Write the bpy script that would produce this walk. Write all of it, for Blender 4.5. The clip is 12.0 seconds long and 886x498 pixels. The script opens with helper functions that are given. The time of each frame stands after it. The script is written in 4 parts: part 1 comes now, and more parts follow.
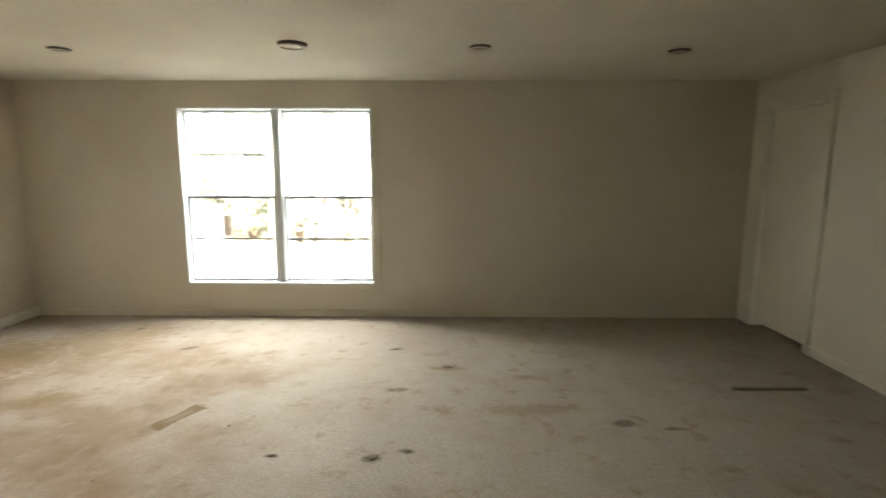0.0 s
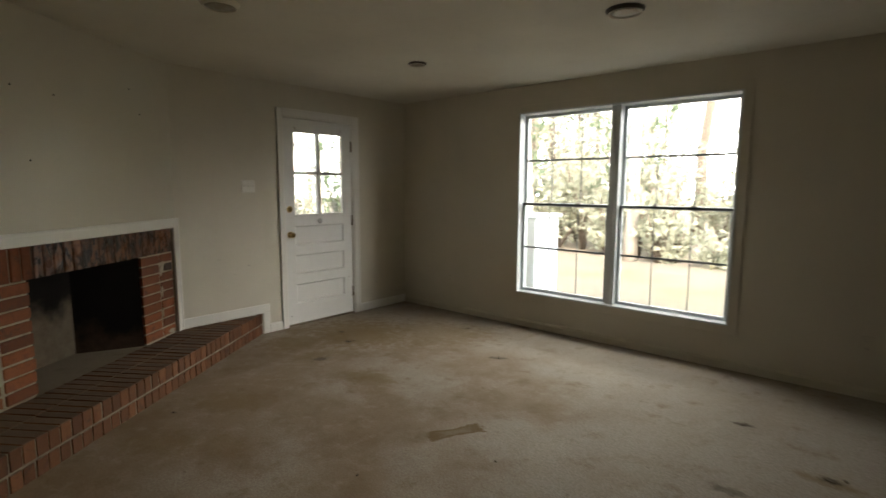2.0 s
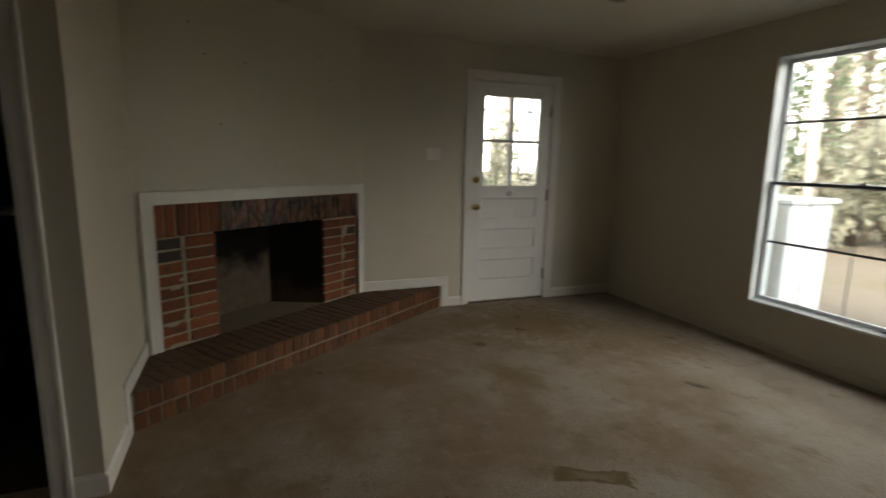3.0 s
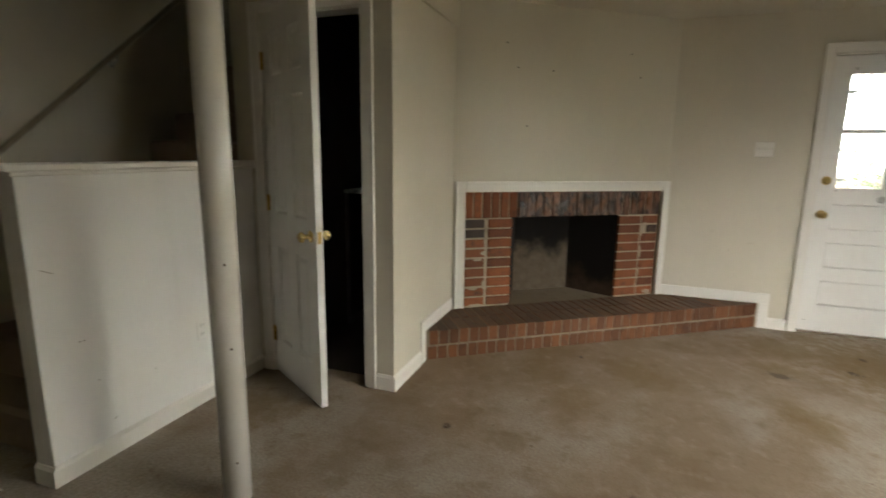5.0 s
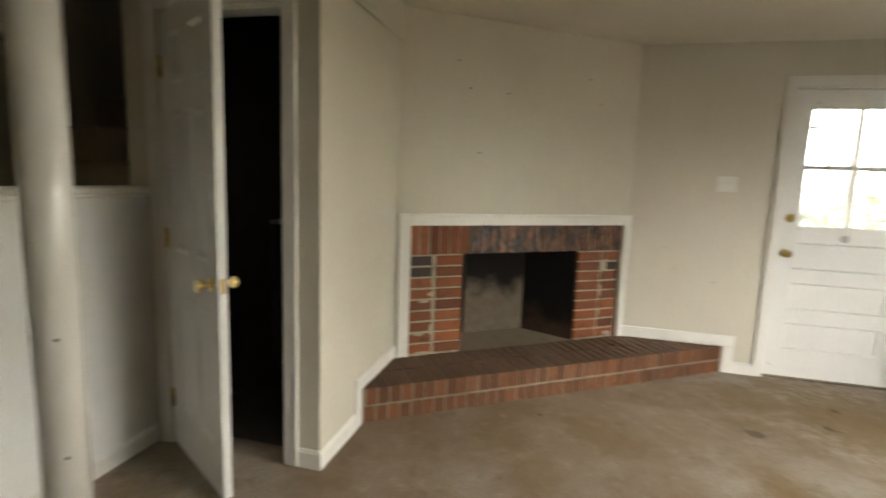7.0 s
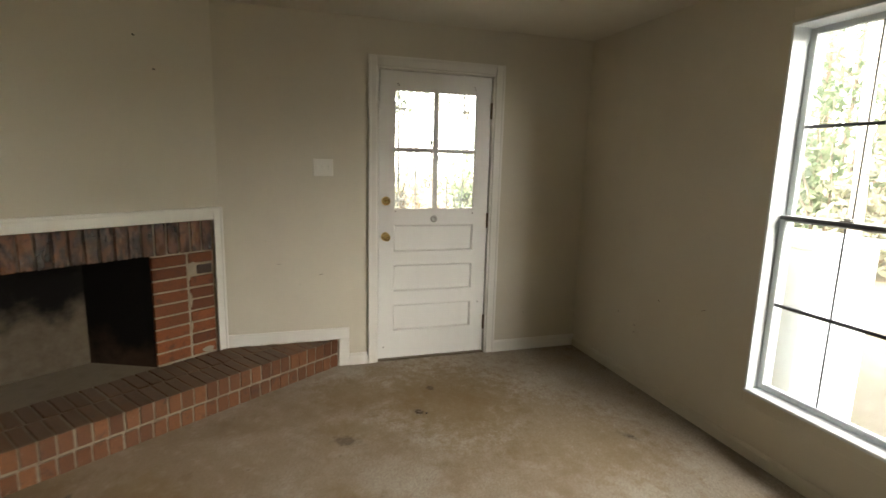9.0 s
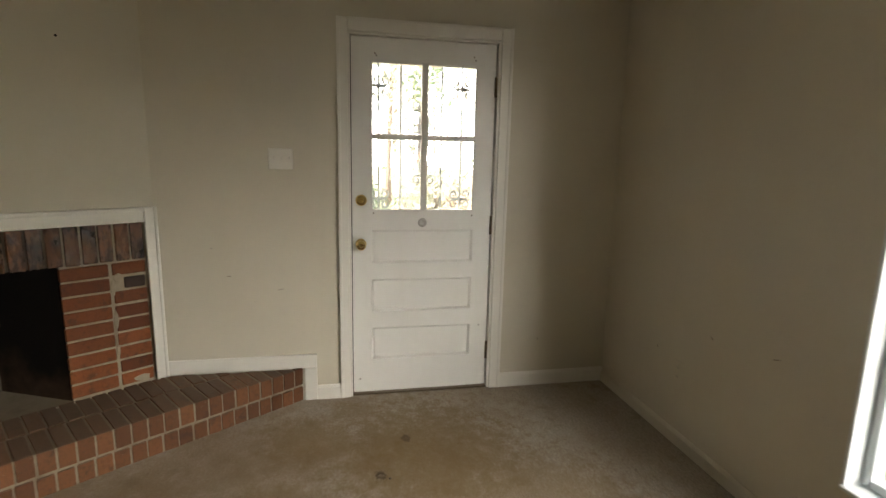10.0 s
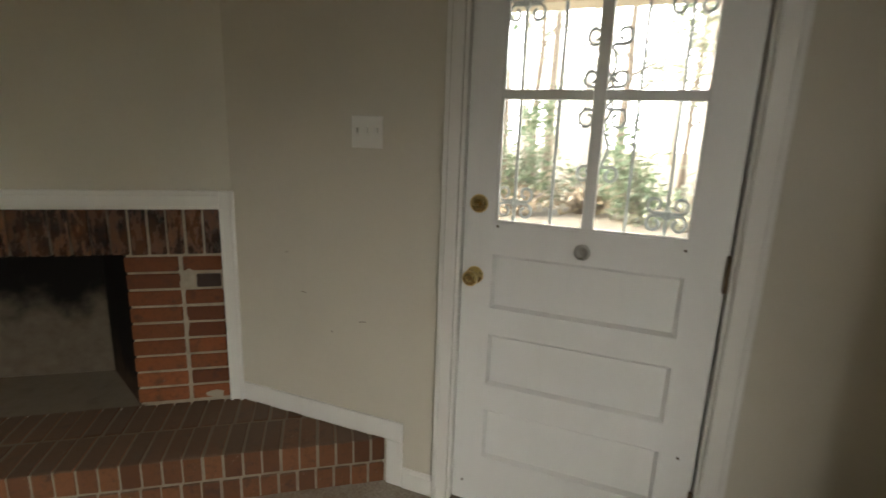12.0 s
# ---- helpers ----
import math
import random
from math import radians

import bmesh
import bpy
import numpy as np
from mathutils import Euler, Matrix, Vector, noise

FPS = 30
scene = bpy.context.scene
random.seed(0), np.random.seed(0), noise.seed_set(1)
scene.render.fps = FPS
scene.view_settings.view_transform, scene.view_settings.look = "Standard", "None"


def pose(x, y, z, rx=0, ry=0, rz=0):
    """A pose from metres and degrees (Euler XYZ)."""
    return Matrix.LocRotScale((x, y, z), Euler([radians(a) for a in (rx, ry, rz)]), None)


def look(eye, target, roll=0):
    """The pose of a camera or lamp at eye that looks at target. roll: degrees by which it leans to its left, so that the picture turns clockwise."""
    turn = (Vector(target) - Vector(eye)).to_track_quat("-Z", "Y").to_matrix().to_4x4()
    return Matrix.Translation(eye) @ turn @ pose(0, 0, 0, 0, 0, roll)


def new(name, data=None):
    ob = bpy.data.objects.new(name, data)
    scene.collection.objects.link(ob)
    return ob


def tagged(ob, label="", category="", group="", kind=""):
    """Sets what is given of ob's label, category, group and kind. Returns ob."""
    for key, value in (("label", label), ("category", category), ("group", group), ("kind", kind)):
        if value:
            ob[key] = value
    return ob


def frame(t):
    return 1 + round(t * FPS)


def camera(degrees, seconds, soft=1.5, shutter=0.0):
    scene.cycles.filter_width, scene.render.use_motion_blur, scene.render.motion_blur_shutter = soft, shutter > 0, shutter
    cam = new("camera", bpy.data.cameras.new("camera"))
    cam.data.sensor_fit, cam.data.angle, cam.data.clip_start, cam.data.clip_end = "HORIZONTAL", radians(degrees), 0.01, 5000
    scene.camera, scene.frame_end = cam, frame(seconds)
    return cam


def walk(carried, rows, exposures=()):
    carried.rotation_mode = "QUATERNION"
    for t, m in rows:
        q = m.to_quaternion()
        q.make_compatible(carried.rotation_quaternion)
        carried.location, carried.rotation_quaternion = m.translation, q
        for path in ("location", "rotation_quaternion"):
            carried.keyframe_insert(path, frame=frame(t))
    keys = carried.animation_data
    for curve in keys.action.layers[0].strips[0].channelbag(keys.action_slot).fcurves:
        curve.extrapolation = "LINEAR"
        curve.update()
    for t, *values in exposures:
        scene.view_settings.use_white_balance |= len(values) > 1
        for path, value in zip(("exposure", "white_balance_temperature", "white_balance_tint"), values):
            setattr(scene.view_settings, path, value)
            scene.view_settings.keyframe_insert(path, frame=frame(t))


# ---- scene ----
cam = camera(82.5, 12.0, shutter=0.4)
PATH = [
    (0, (1.34, 1.749, 1.502), (1.321, 3.724, 1.189), 0.1),
    (0.5, (1.381, 1.891, 1.468), (0.927, 3.814, 1.156), -0.8),
    (1, (1.464, 2.066, 1.414), (0.648, 3.87, 1.133), -1.4),
    (1.5, (1.459, 2.262, 1.39), (0.392, 3.935, 1.138), -0.5),
    (2, (1.431, 2.529, 1.382), (0.125, 4.024, 1.138), 0.2),
    (2.5, (1.39, 2.93, 1.375), (-0.199, 4.11, 1.083), -0.1),
    (3, (1.296, 3.286, 1.331), (-0.538, 4.004, 0.984), 1.2),
    (3.2, (1.285, 3.416, 1.334), (-0.618, 3.896, 0.95), 1.5),
    (4.8, (1.55, 3.871, 1.32), (-0.339, 3.353, 0.918), 1.0),
    (5, (1.54, 3.858, 1.322), (-0.311, 3.199, 0.948), 0.8),
    (5.5, (1.397, 3.61, 1.333), (-0.384, 2.772, 0.98), 2.1),
    (6, (1.262, 3.544, 1.309), (-0.475, 2.597, 1.016), 2.1),
    (6.5, (1.141, 3.674, 1.349), (-0.615, 2.763, 1.055), 1.4),
    (7, (1.104, 3.765, 1.358), (-0.817, 3.282, 1.075), 2.1),
    (7.5, (1.058, 3.894, 1.394), (-0.908, 4.002, 1.045), 2.5),
    (7.7, (1.079, 3.951, 1.417), (-0.867, 4.241, 1.055), 2.5),
    (9.3, (0.354, 4.746, 1.438), (-1.526, 5.337, 1.098), 1.5),
    (9.5, (0.24, 4.851, 1.43), (-1.653, 5.398, 1.084), 1.3),
    (10, (-0.058, 5.135, 1.404), (-1.987, 5.526, 1.049), 1.3),
    (10.5, (-0.407, 5.348, 1.389), (-2.365, 5.556, 1.037), 1.3),
    (11, (-0.685, 5.466, 1.365), (-2.657, 5.494, 1.032), 1.5),
    (11.5, (-0.93, 5.588, 1.359), (-2.888, 5.357, 1.022), 1.5),
    (12, (-1.309, 5.755, 1.388), (-3.12, 5.035, 0.938), 2.1),
]
EXPOSURES = [
    (0.0, 4.95, 6200, 9), (0.5, 4.45, 6250, 9), (1.5, 3.55, 6350, 9), (2.0, 3.1, 6350, 9), (2.5, 2.85, 6350, 9), (3.0, 2.4, 6400, 10),
    (5.0, 4.0, 6350, 10), (5.5, 4.4, 6250, 10), (6.5, 4.5, 6200, 10), (7.0, 4.4, 6350, 10), (7.5, 4.4, 6450, 9), (9.5, 3.65, 6600, 10), (10.0, 3.7, 6600, 10),
    (10.5, 3.72, 6500, 9), (11.3, 3.65, 6400, 9), (12.0, 3.12, 6350, 9)]
walk(cam, [(t, look(eye, target, roll)) for t, eye, target, roll in PATH], EXPOSURES)

# ---- light ----
world = bpy.data.worlds.new("overcast_sky")
scene.world = world
world.use_nodes = True
wn = world.node_tree.nodes
sky = wn.new("ShaderNodeTexSky")
sky.sky_type = "NISHITA"
sky.sun_disc = False
sky.sun_elevation = radians(38)
sky.sun_rotation = radians(150)
sky.air_density, sky.dust_density, sky.ozone_density = 1.0, 4.0, 1.0
world.node_tree.links.new(sky.outputs[0], wn["Background"].inputs[0])
wn["Background"].inputs[1].default_value = 0.15
sun_lamp = bpy.data.lights.new("sun", "SUN")
sun_lamp.energy, sun_lamp.angle, sun_lamp.color = 1.5, radians(15), (1.0, 0.96, 0.9)
sun = new("sun", sun_lamp)
sun.matrix_world = look((0, 0, 20), (-4.0, 9.0, 10.0))
# Added lamp, unseen above the window, stands in for open sky falling in.
fill_lamp = bpy.data.lights.new("window_fill", "AREA")
fill_lamp.shape, fill_lamp.size, fill_lamp.size_y, fill_lamp.energy, fill_lamp.color = "RECTANGLE", 5.0, 1.3, 20.0, (1.0, 0.96, 0.89)
new("window_fill", fill_lamp).matrix_world = look((-0.05, 7.75, 2.92), (-0.40, 5.2, 0.9))


# ---- materials ----
class Nodes:
    """A short way to write a node material."""

    def __init__(self, name, rough=0.6, metal=0.0, spec=0.5):
        self.m = bpy.data.materials.new(name)
        self.m.use_nodes = True
        self.t = self.m.node_tree
        self.b = self.t.nodes["Principled BSDF"]
        self.b.inputs["Roughness"].default_value = rough
        self.b.inputs["Metallic"].default_value = metal
        self.b.inputs["Specular IOR Level"].default_value = spec
        self.pos = self.add("ShaderNodeTexCoord").outputs["Object"]

    def add(self, kind, **values):
        n = self.t.nodes.new(kind)
        for k, v in values.items():
            n.inputs[k.replace("_", " ")].default_value = v
        return n

    def link(self, a, b):
        self.t.links.new(a, b)

    def world_pos(self):
        self.pos = self.add("ShaderNodeNewGeometry").outputs["Position"]
        return self

    def stretched(self, scale):
        n = self.add("ShaderNodeMapping", Scale=scale)
        self.link(self.pos, n.inputs["Vector"])
        return n.outputs[0]

    def noise(self, scale, detail=4.0, rough=0.55, vec=None):
        n = self.add("ShaderNodeTexNoise", Scale=scale, Detail=detail, Roughness=rough)
        self.link(vec or self.pos, n.inputs["Vector"])
        return n.outputs["Fac"]

    def ramp(self, fac, lo, hi, a=0.0, b=1.0):
        n = self.add("ShaderNodeMapRange", From_Min=lo, From_Max=hi, To_Min=a, To_Max=b)
        n.interpolation_type = "SMOOTHSTEP"
        self.link(fac, n.inputs["Value"])
        return n.outputs["Result"]

    def math(self, op, a, b):
        n = self.t.nodes.new("ShaderNodeMath")
        n.operation = op
        for k, v in enumerate((a, b)):
            if isinstance(v, (int, float)):
                n.inputs[k].default_value = v
            else:
                self.link(v, n.inputs[k])
        return n.outputs[0]

    def mix(self, fac, a, b):
        n = self.t.nodes.new("ShaderNodeMix")
        n.data_type = "RGBA"
        for socket, v in ((n.inputs["Factor"], fac), (n.inputs["A"], a), (n.inputs["B"], b)):
            if isinstance(v, tuple):
                socket.default_value = (*v, 1.0) if len(v) == 3 else v
            elif isinstance(v, (int, float)):
                socket.default_value = v
            else:
                self.link(v, socket)
        return n.outputs["Result"]

    def color(self, c):
        if isinstance(c, tuple):
            self.b.inputs["Base Color"].default_value = (*c, 1.0)
        else:
            self.link(c, self.b.inputs["Base Color"])
        return self

    def rough(self, fac):
        self.link(fac, self.b.inputs["Roughness"])
        return self

    def bump(self, height, strength=0.3, distance=0.002):
        n = self.add("ShaderNodeBump", Strength=strength, Distance=distance)
        self.link(height, n.inputs["Height"])
        self.link(n.outputs[0], self.b.inputs["Normal"])
        return self


def paint(name, base, rough, dirt=(0.30, 0.25, 0.17), dirt_amount=0.25, bump=0.12):
    """Old wall or trim paint: roller grain, faint clouds, sparse scuffs."""
    n = Nodes(name, rough).world_pos()
    clouds = n.noise(1.1, 5.0)
    streaks = n.noise(1.0, 4.0, vec=n.stretched((7.0, 7.0, 0.5)))
    scuff = n.ramp(n.noise(14.0, 6.0, 0.7), 0.66, 0.78)
    dark = tuple(0.93 * c for c in base)
    c = n.mix(n.ramp(clouds, 0.35, 0.7), base, dark)
    c = n.mix(n.math("MULTIPLY", n.ramp(streaks, 0.52, 0.75), dirt_amount), c, dirt)
    c = n.mix(n.math("MULTIPLY", scuff, dirt_amount), c, dirt)
    n.color(c).rough(n.ramp(clouds, 0.3, 0.7, rough - 0.08, rough + 0.08))
    n.bump(n.math("ADD", n.math("MULTIPLY", n.noise(150.0, 3.0), 0.6), n.math("MULTIPLY", n.noise(9.0, 2.0), 0.8)), bump, 0.002)
    return n.m


WALL = paint("wall_paint", (0.600, 0.557, 0.455), 0.62, dirt_amount=0.03)
# Half wall's off-white paint, whitened further to carry window daylight in its colour.
WALL_DAYLIT = paint("half_wall_daylit_paint", (0.80, 0.785, 0.75), 0.55, dirt_amount=0.06)
CEILING = paint("ceiling_paint", (0.62, 0.585, 0.49), 0.8, dirt_amount=0.06, bump=0.25)
TRIM = paint("trim_paint", (0.76, 0.735, 0.68), 0.42, dirt_amount=0.08, bump=0.05)
DOOR_PAINT = paint("door_paint", (0.77, 0.76, 0.725), 0.38, dirt_amount=0.045, bump=0.03)
SILL_PAINT = paint("window_paint", (0.66, 0.69, 0.70), 0.4, dirt_amount=0.1, bump=0.04)


def carpet():
    """Worn beige cut-pile carpet with brown traffic marks and dark spots."""
    n = Nodes("worn_carpet", 0.97, spec=0.1).world_pos()
    pile = n.noise(260.0, 3.0, 0.7)
    tuft = n.noise(70.0, 4.0, 0.7)
    patch = n.noise(0.9, 6.0, 0.6)
    spots = n.noise(5.5, 5.0, 0.65)
    specks = n.noise(19.0, 4.0, 0.6)
    loops = n.noise(85.0, 2.0, 0.5)
    base = n.mix(n.ramp(loops, 0.30, 0.70), (0.325, 0.288, 0.242), (0.465, 0.428, 0.366))
    base = n.mix(n.ramp(pile, 0.3, 0.7, 0.0, 0.30), base, (0.28, 0.245, 0.19))
    base = n.mix(n.ramp(n.noise(34.0, 4.0, 0.7), 0.48, 0.70, 0.0, 0.34), base, (0.225, 0.185, 0.135))
    worn = n.add("ShaderNodeMapping", Location=(-1.45, 3.65, 0), Rotation=(0, 0, radians(-4)), Scale=(1.75, 2.75, 1))
    worn.vector_type = "TEXTURE"
    n.link(n.pos, worn.inputs["Vector"])
    reach = n.t.nodes.new("ShaderNodeVectorMath")
    reach.operation = "LENGTH"
    n.link(worn.outputs[0], reach.inputs[0])
    trodden = n.ramp(n.math("ADD", reach.outputs["Value"], n.math("MULTIPLY", n.math("SUBTRACT", n.noise(1.6, 5.0), 0.5), 1.2)), 0.50, 1.30, 1.0, 0.26)
    c = n.mix(n.math("MULTIPLY", trodden, n.ramp(patch, 0.32, 0.62, 0.35, 0.85)), base, (0.205, 0.143, 0.085))
    c = n.mix(n.math("MULTIPLY", trodden, n.ramp(n.noise(2.4, 6.0, 0.65), 0.44, 0.68, 0.0, 0.65)), c, (0.185, 0.124, 0.068))
    c = n.mix(n.ramp(n.noise(8.5, 6.0, 0.7), 0.52, 0.70, 0.0, 0.20), c, (0.48, 0.44, 0.38))
    c = n.mix(n.ramp(spots, 0.54, 0.72, 0.0, 0.50), c, (0.165, 0.112, 0.058))
    c = n.mix(n.ramp(specks, 0.66, 0.78, 0.0, 0.65), c, (0.085, 0.060, 0.034))
    wobble = n.math("MULTIPLY", n.math("SUBTRACT", n.noise(13.0, 7.0, 0.75), 0.5), 3.6)
    broken = n.ramp(n.noise(32.0, 5.0, 0.7), 0.30, 0.60, 0.70, 1.0)
    # x, y, half length, half width, turn, strength
    brown = [
        (-2.25, 5.55, 0.60, 0.45, 20, 0.75), (-1.75, 6.02, 0.55, 0.36, 30, 0.55), (-2.45, 4.98, 0.30, 0.22, 50, 0.6), (-1.32, 4.84, 0.20, 0.10, 20, 0.6), (-1.64, 3.98, 0.24, 0.14, 40, 0.55),
        (-1.18, 3.68, 0.16, 0.10, 10, 0.45), (-2.0, 4.93, 0.22, 0.10, 75, 0.55), (-2.70, 5.20, 0.14, 0.16, 0, 0.6),
        (1.88, 4.75, 0.30, 0.07, 5, 0.5), (1.91, 5.26, 0.09, 0.04, 0, 0.5), (-0.45, 2.10, 0.22, 0.12, 50, 0.5),
        (1.33, 5.41, 0.12, 0.05, 0, 0.6), (1.32, 4.73, 0.07, 0.05, 0, 0.5), (-1.42, 3.47, 0.2, 0.12, 30, 0.5),
    ]
    dark = [
        (0.906, 5.82, 0.050, 0.020, 10, 0.9), (1.34, 5.44, 0.050, 0.025, 0, 0.8), (0.98, 5.03, 0.080, 0.035, 0, 0.6),
        (0.95, 4.20, 0.050, 0.035, 30, 0.9), (0.41, 4.21, 0.035, 0.018, 0, 0.9), (1.13, 4.26, 0.045, 0.022, 0, 0.8),
        (2.40, 4.58, 0.075, 0.045, 0, 0.7), (2.68, 4.52, 0.060, 0.020, 0, 0.6), (-2.11, 5.29, 0.035, 0.025, 0, 0.9),
        (-0.84, 5.82, 0.070, 0.025, 30, 0.7), (-1.90, 4.85, 0.075, 0.040, 60, 0.6), (-2.40, 5.44, 0.03, 0.02, 0, 0.6),
        (-0.62, 3.12, 0.030, 0.020, 0, 0.7), (-1.76, 3.67, 0.025, 0.012, 0, 0.8), (-1.56, 6.33, 0.06, 0.02, 30, 0.5),
    ]
    for spots_of, tint in ((brown, (0.185, 0.125, 0.055)), (dark, (0.055, 0.042, 0.028))):
        total = None
        for x, y, a, b, turn, s in spots_of:
            q = n.add("ShaderNodeMapping", Location=(x, y, 0), Rotation=(0, 0, radians(turn)), Scale=(a, b, 1))
            q.vector_type = "TEXTURE"
            n.link(n.pos, q.inputs["Vector"])
            length = n.t.nodes.new("ShaderNodeVectorMath")
            length.operation = "LENGTH"
            n.link(q.outputs[0], length.inputs[0])
            m = n.ramp(n.math("ADD", length.outputs["Value"], wobble), 0.45, 1.45, s, 0.0)
            total = m if total is None else n.math("MAXIMUM", total, m)
        c = n.mix(n.math("MULTIPLY", total, broken), c, tint)
    # The torn, bow-shaped brown stain in the middle of the room.
    bow = n.add("ShaderNodeMapping", Location=(-0.305, 4.63, 0), Rotation=(0, 0, radians(62)), Scale=(0.17, 0.062, 1))
    bow.vector_type = "TEXTURE"
    n.link(n.pos, bow.inputs["Vector"])
    axes = n.t.nodes.new("ShaderNodeSeparateXYZ")
    n.link(bow.outputs[0], axes.inputs[0])
    along, across = n.math("ABSOLUTE", axes.outputs["X"], 0.0), n.math("ABSOLUTE", axes.outputs["Y"], 0.0)
    pinched = n.math("DIVIDE", across, n.math("ADD", 0.62, n.math("MULTIPLY", along, 0.40)))
    ragged = n.math("ADD", n.math("MAXIMUM", along, pinched), n.math("MULTIPLY", n.math("SUBTRACT", n.noise(22.0, 5.0, 0.7), 0.5), 0.9))
    c = n.mix(n.math("MULTIPLY", n.ramp(ragged, 0.84, 1.06, 1.0, 0.0), n.ramp(ragged, 0.25, 0.80, 0.55, 0.92)), c, (0.150, 0.100, 0.045))
    n.color(c)
    n.bump(n.math("ADD", n.math("MULTIPLY", pile, 0.4), n.math("ADD", n.math("MULTIPLY", loops, 0.7), n.math("MULTIPLY", n.noise(22.0, 3.0), 0.6))), 0.5, 0.010)
    return n.m


CARPET = carpet()


def stair_carpet():
    n = Nodes("stair_carpet", 0.97, spec=0.1).world_pos()
    pile = n.noise(240.0, 3.0, 0.7)
    c = n.mix(n.ramp(pile, 0.3, 0.7), (0.26, 0.20, 0.14), (0.38, 0.30, 0.22))
    n.color(n.mix(n.ramp(n.noise(3.0, 4.0), 0.45, 0.75, 0, 0.5), c, (0.10, 0.075, 0.045)))
    n.bump(pile, 0.7, 0.006)
    return n.m


STAIR_CARPET = stair_carpet()


def brick_material(name, a, b, c3, soot, rough=0.75, dust=0.25, spec=0.4, top=0.0, drips=False):
    """Fired clay; every brick takes its own shade."""
    n = Nodes(name, rough, spec=spec)
    own = n.add("ShaderNodeObjectInfo").outputs["Random"]
    n.world_pos()
    grain = n.noise(60.0, 5.0, 0.7)
    blot = n.noise(16.0, 4.0)
    c = n.mix(own, a, b)
    c = n.mix(n.ramp(grain, 0.45, 0.75, 0.0, 0.6), c, c3)
    c = n.mix(n.ramp(blot, 0.52, 0.75, 0.0, soot), c, (0.045, 0.028, 0.022))
    c = n.mix(n.ramp(n.noise(34.0, 5.0, 0.7), 0.62, 0.78, 0.0, dust), c, (0.42, 0.36, 0.30))
    if drips:  # shiny tar runs
        run = n.noise(30.0, 5.0, 0.65, vec=n.stretched((1.0, 1.0, 0.35)))
        n.rough(n.ramp(run, 0.44, 0.54, 0.65, 0.10))
        spread = n.ramp(n.noise(4.5, 4.0), 0.34, 0.54, 0.35, 1.0)
        c = n.mix(n.math("MULTIPLY", spread, n.ramp(run, 0.40, 0.54, 0.30, 0.96)), c, (0.020, 0.011, 0.008))
        grain = n.math("ADD", grain, n.math("MULTIPLY", run, 5.0))
    if top:  # trodden grime on the upper side
        up = n.t.nodes.new("ShaderNodeSeparateXYZ")
        n.link(n.add("ShaderNodeNewGeometry").outputs["True Normal"], up.inputs[0])
        grime = n.math("MULTIPLY", n.ramp(up.outputs["Z"], 0.6, 0.9, 0.0, top), n.ramp(n.noise(3.0, 4.0), 0.25, 0.6, 0.55, 1.0))
        c = n.mix(grime, c, (0.108, 0.078, 0.052))
    n.color(c).bump(n.math("ADD", grain, n.noise(200.0, 2.0)), 0.5, 0.003)
    return n.m


BRICK = brick_material("red_brick", (0.125, 0.038, 0.014), (0.275, 0.090, 0.029), (0.090, 0.032, 0.013), 0.55)
BRICK_SOOT = brick_material("sooty_brick", (0.13, 0.046, 0.015), (0.29, 0.106, 0.032), (0.070, 0.027, 0.012), 0.5, 0.40, 0.25, spec=0.55, drips=True)
BRICK_HEARTH = brick_material("dusty_hearth_brick", (0.110, 0.043, 0.018), (0.225, 0.094, 0.038), (0.085, 0.044, 0.022), 0.65, 0.8, 0.55, top=0.78)
BRICK_BLACK = brick_material("burnt_brick", (0.030, 0.018, 0.013), (0.05, 0.026, 0.017), (0.020, 0.013, 0.010), 0.5, 0.6, 0.06)


def mortar(name, top=0.0, sooty=0.0, pale=1.0):
    n = Nodes(name, 0.95, spec=0.2).world_pos()
    c = n.mix(n.noise(40.0, 5.0), (0.30 * pale, 0.255 * pale, 0.19 * pale), (0.47 * pale, 0.41 * pale, 0.32 * pale))
    c = n.mix(n.ramp(n.noise(8.0, 4.0), 0.5, 0.75, 0, 0.6), c, (0.16, 0.12, 0.085))
    if sooty:
        c = n.mix(n.ramp(n.noise(5.0, 4.0), 0.30, 0.60, 0.4, sooty), c, (0.05, 0.030, 0.020))
    if top:  # trodden grime on the upper side
        up = n.t.nodes.new("ShaderNodeSeparateXYZ")
        n.link(n.add("ShaderNodeNewGeometry").outputs["True Normal"], up.inputs[0])
        c = n.mix(n.ramp(up.outputs["Z"], 0.6, 0.9, 0.0, top), c, (0.150, 0.115, 0.078))
    n.color(c)
    n.bump(n.noise(120.0, 4.0), 0.6, 0.004)
    return n.m


MORTAR = mortar("mortar")
MORTAR_SOOT = mortar("sooty_mortar", 0.0, 0.95)
MORTAR_HEARTH = mortar("hearth_mortar", 0.75, pale=0.74)


def firebox_lining(name, lo, hi, pale, dull):
    """Pale ash low down, soot blackening the upper part with a ragged edge."""
    n = Nodes(name, 0.95, spec=0.15).world_pos()
    z = n.t.nodes.new("ShaderNodeSeparateXYZ")
    n.link(n.pos, z.inputs[0])
    ragged = n.math("ADD", z.outputs["Z"], n.math("MULTIPLY", n.math("SUBTRACT", n.noise(5.0, 5.0), 0.5), 0.55))
    ash = n.mix(n.noise(18.0, 5.0), dull, pale)
    n.color(n.mix(n.ramp(ragged, lo, hi), ash, (0.013, 0.011, 0.010)))
    n.bump(n.noise(50.0, 5.0), 0.5, 0.004)
    return n.m


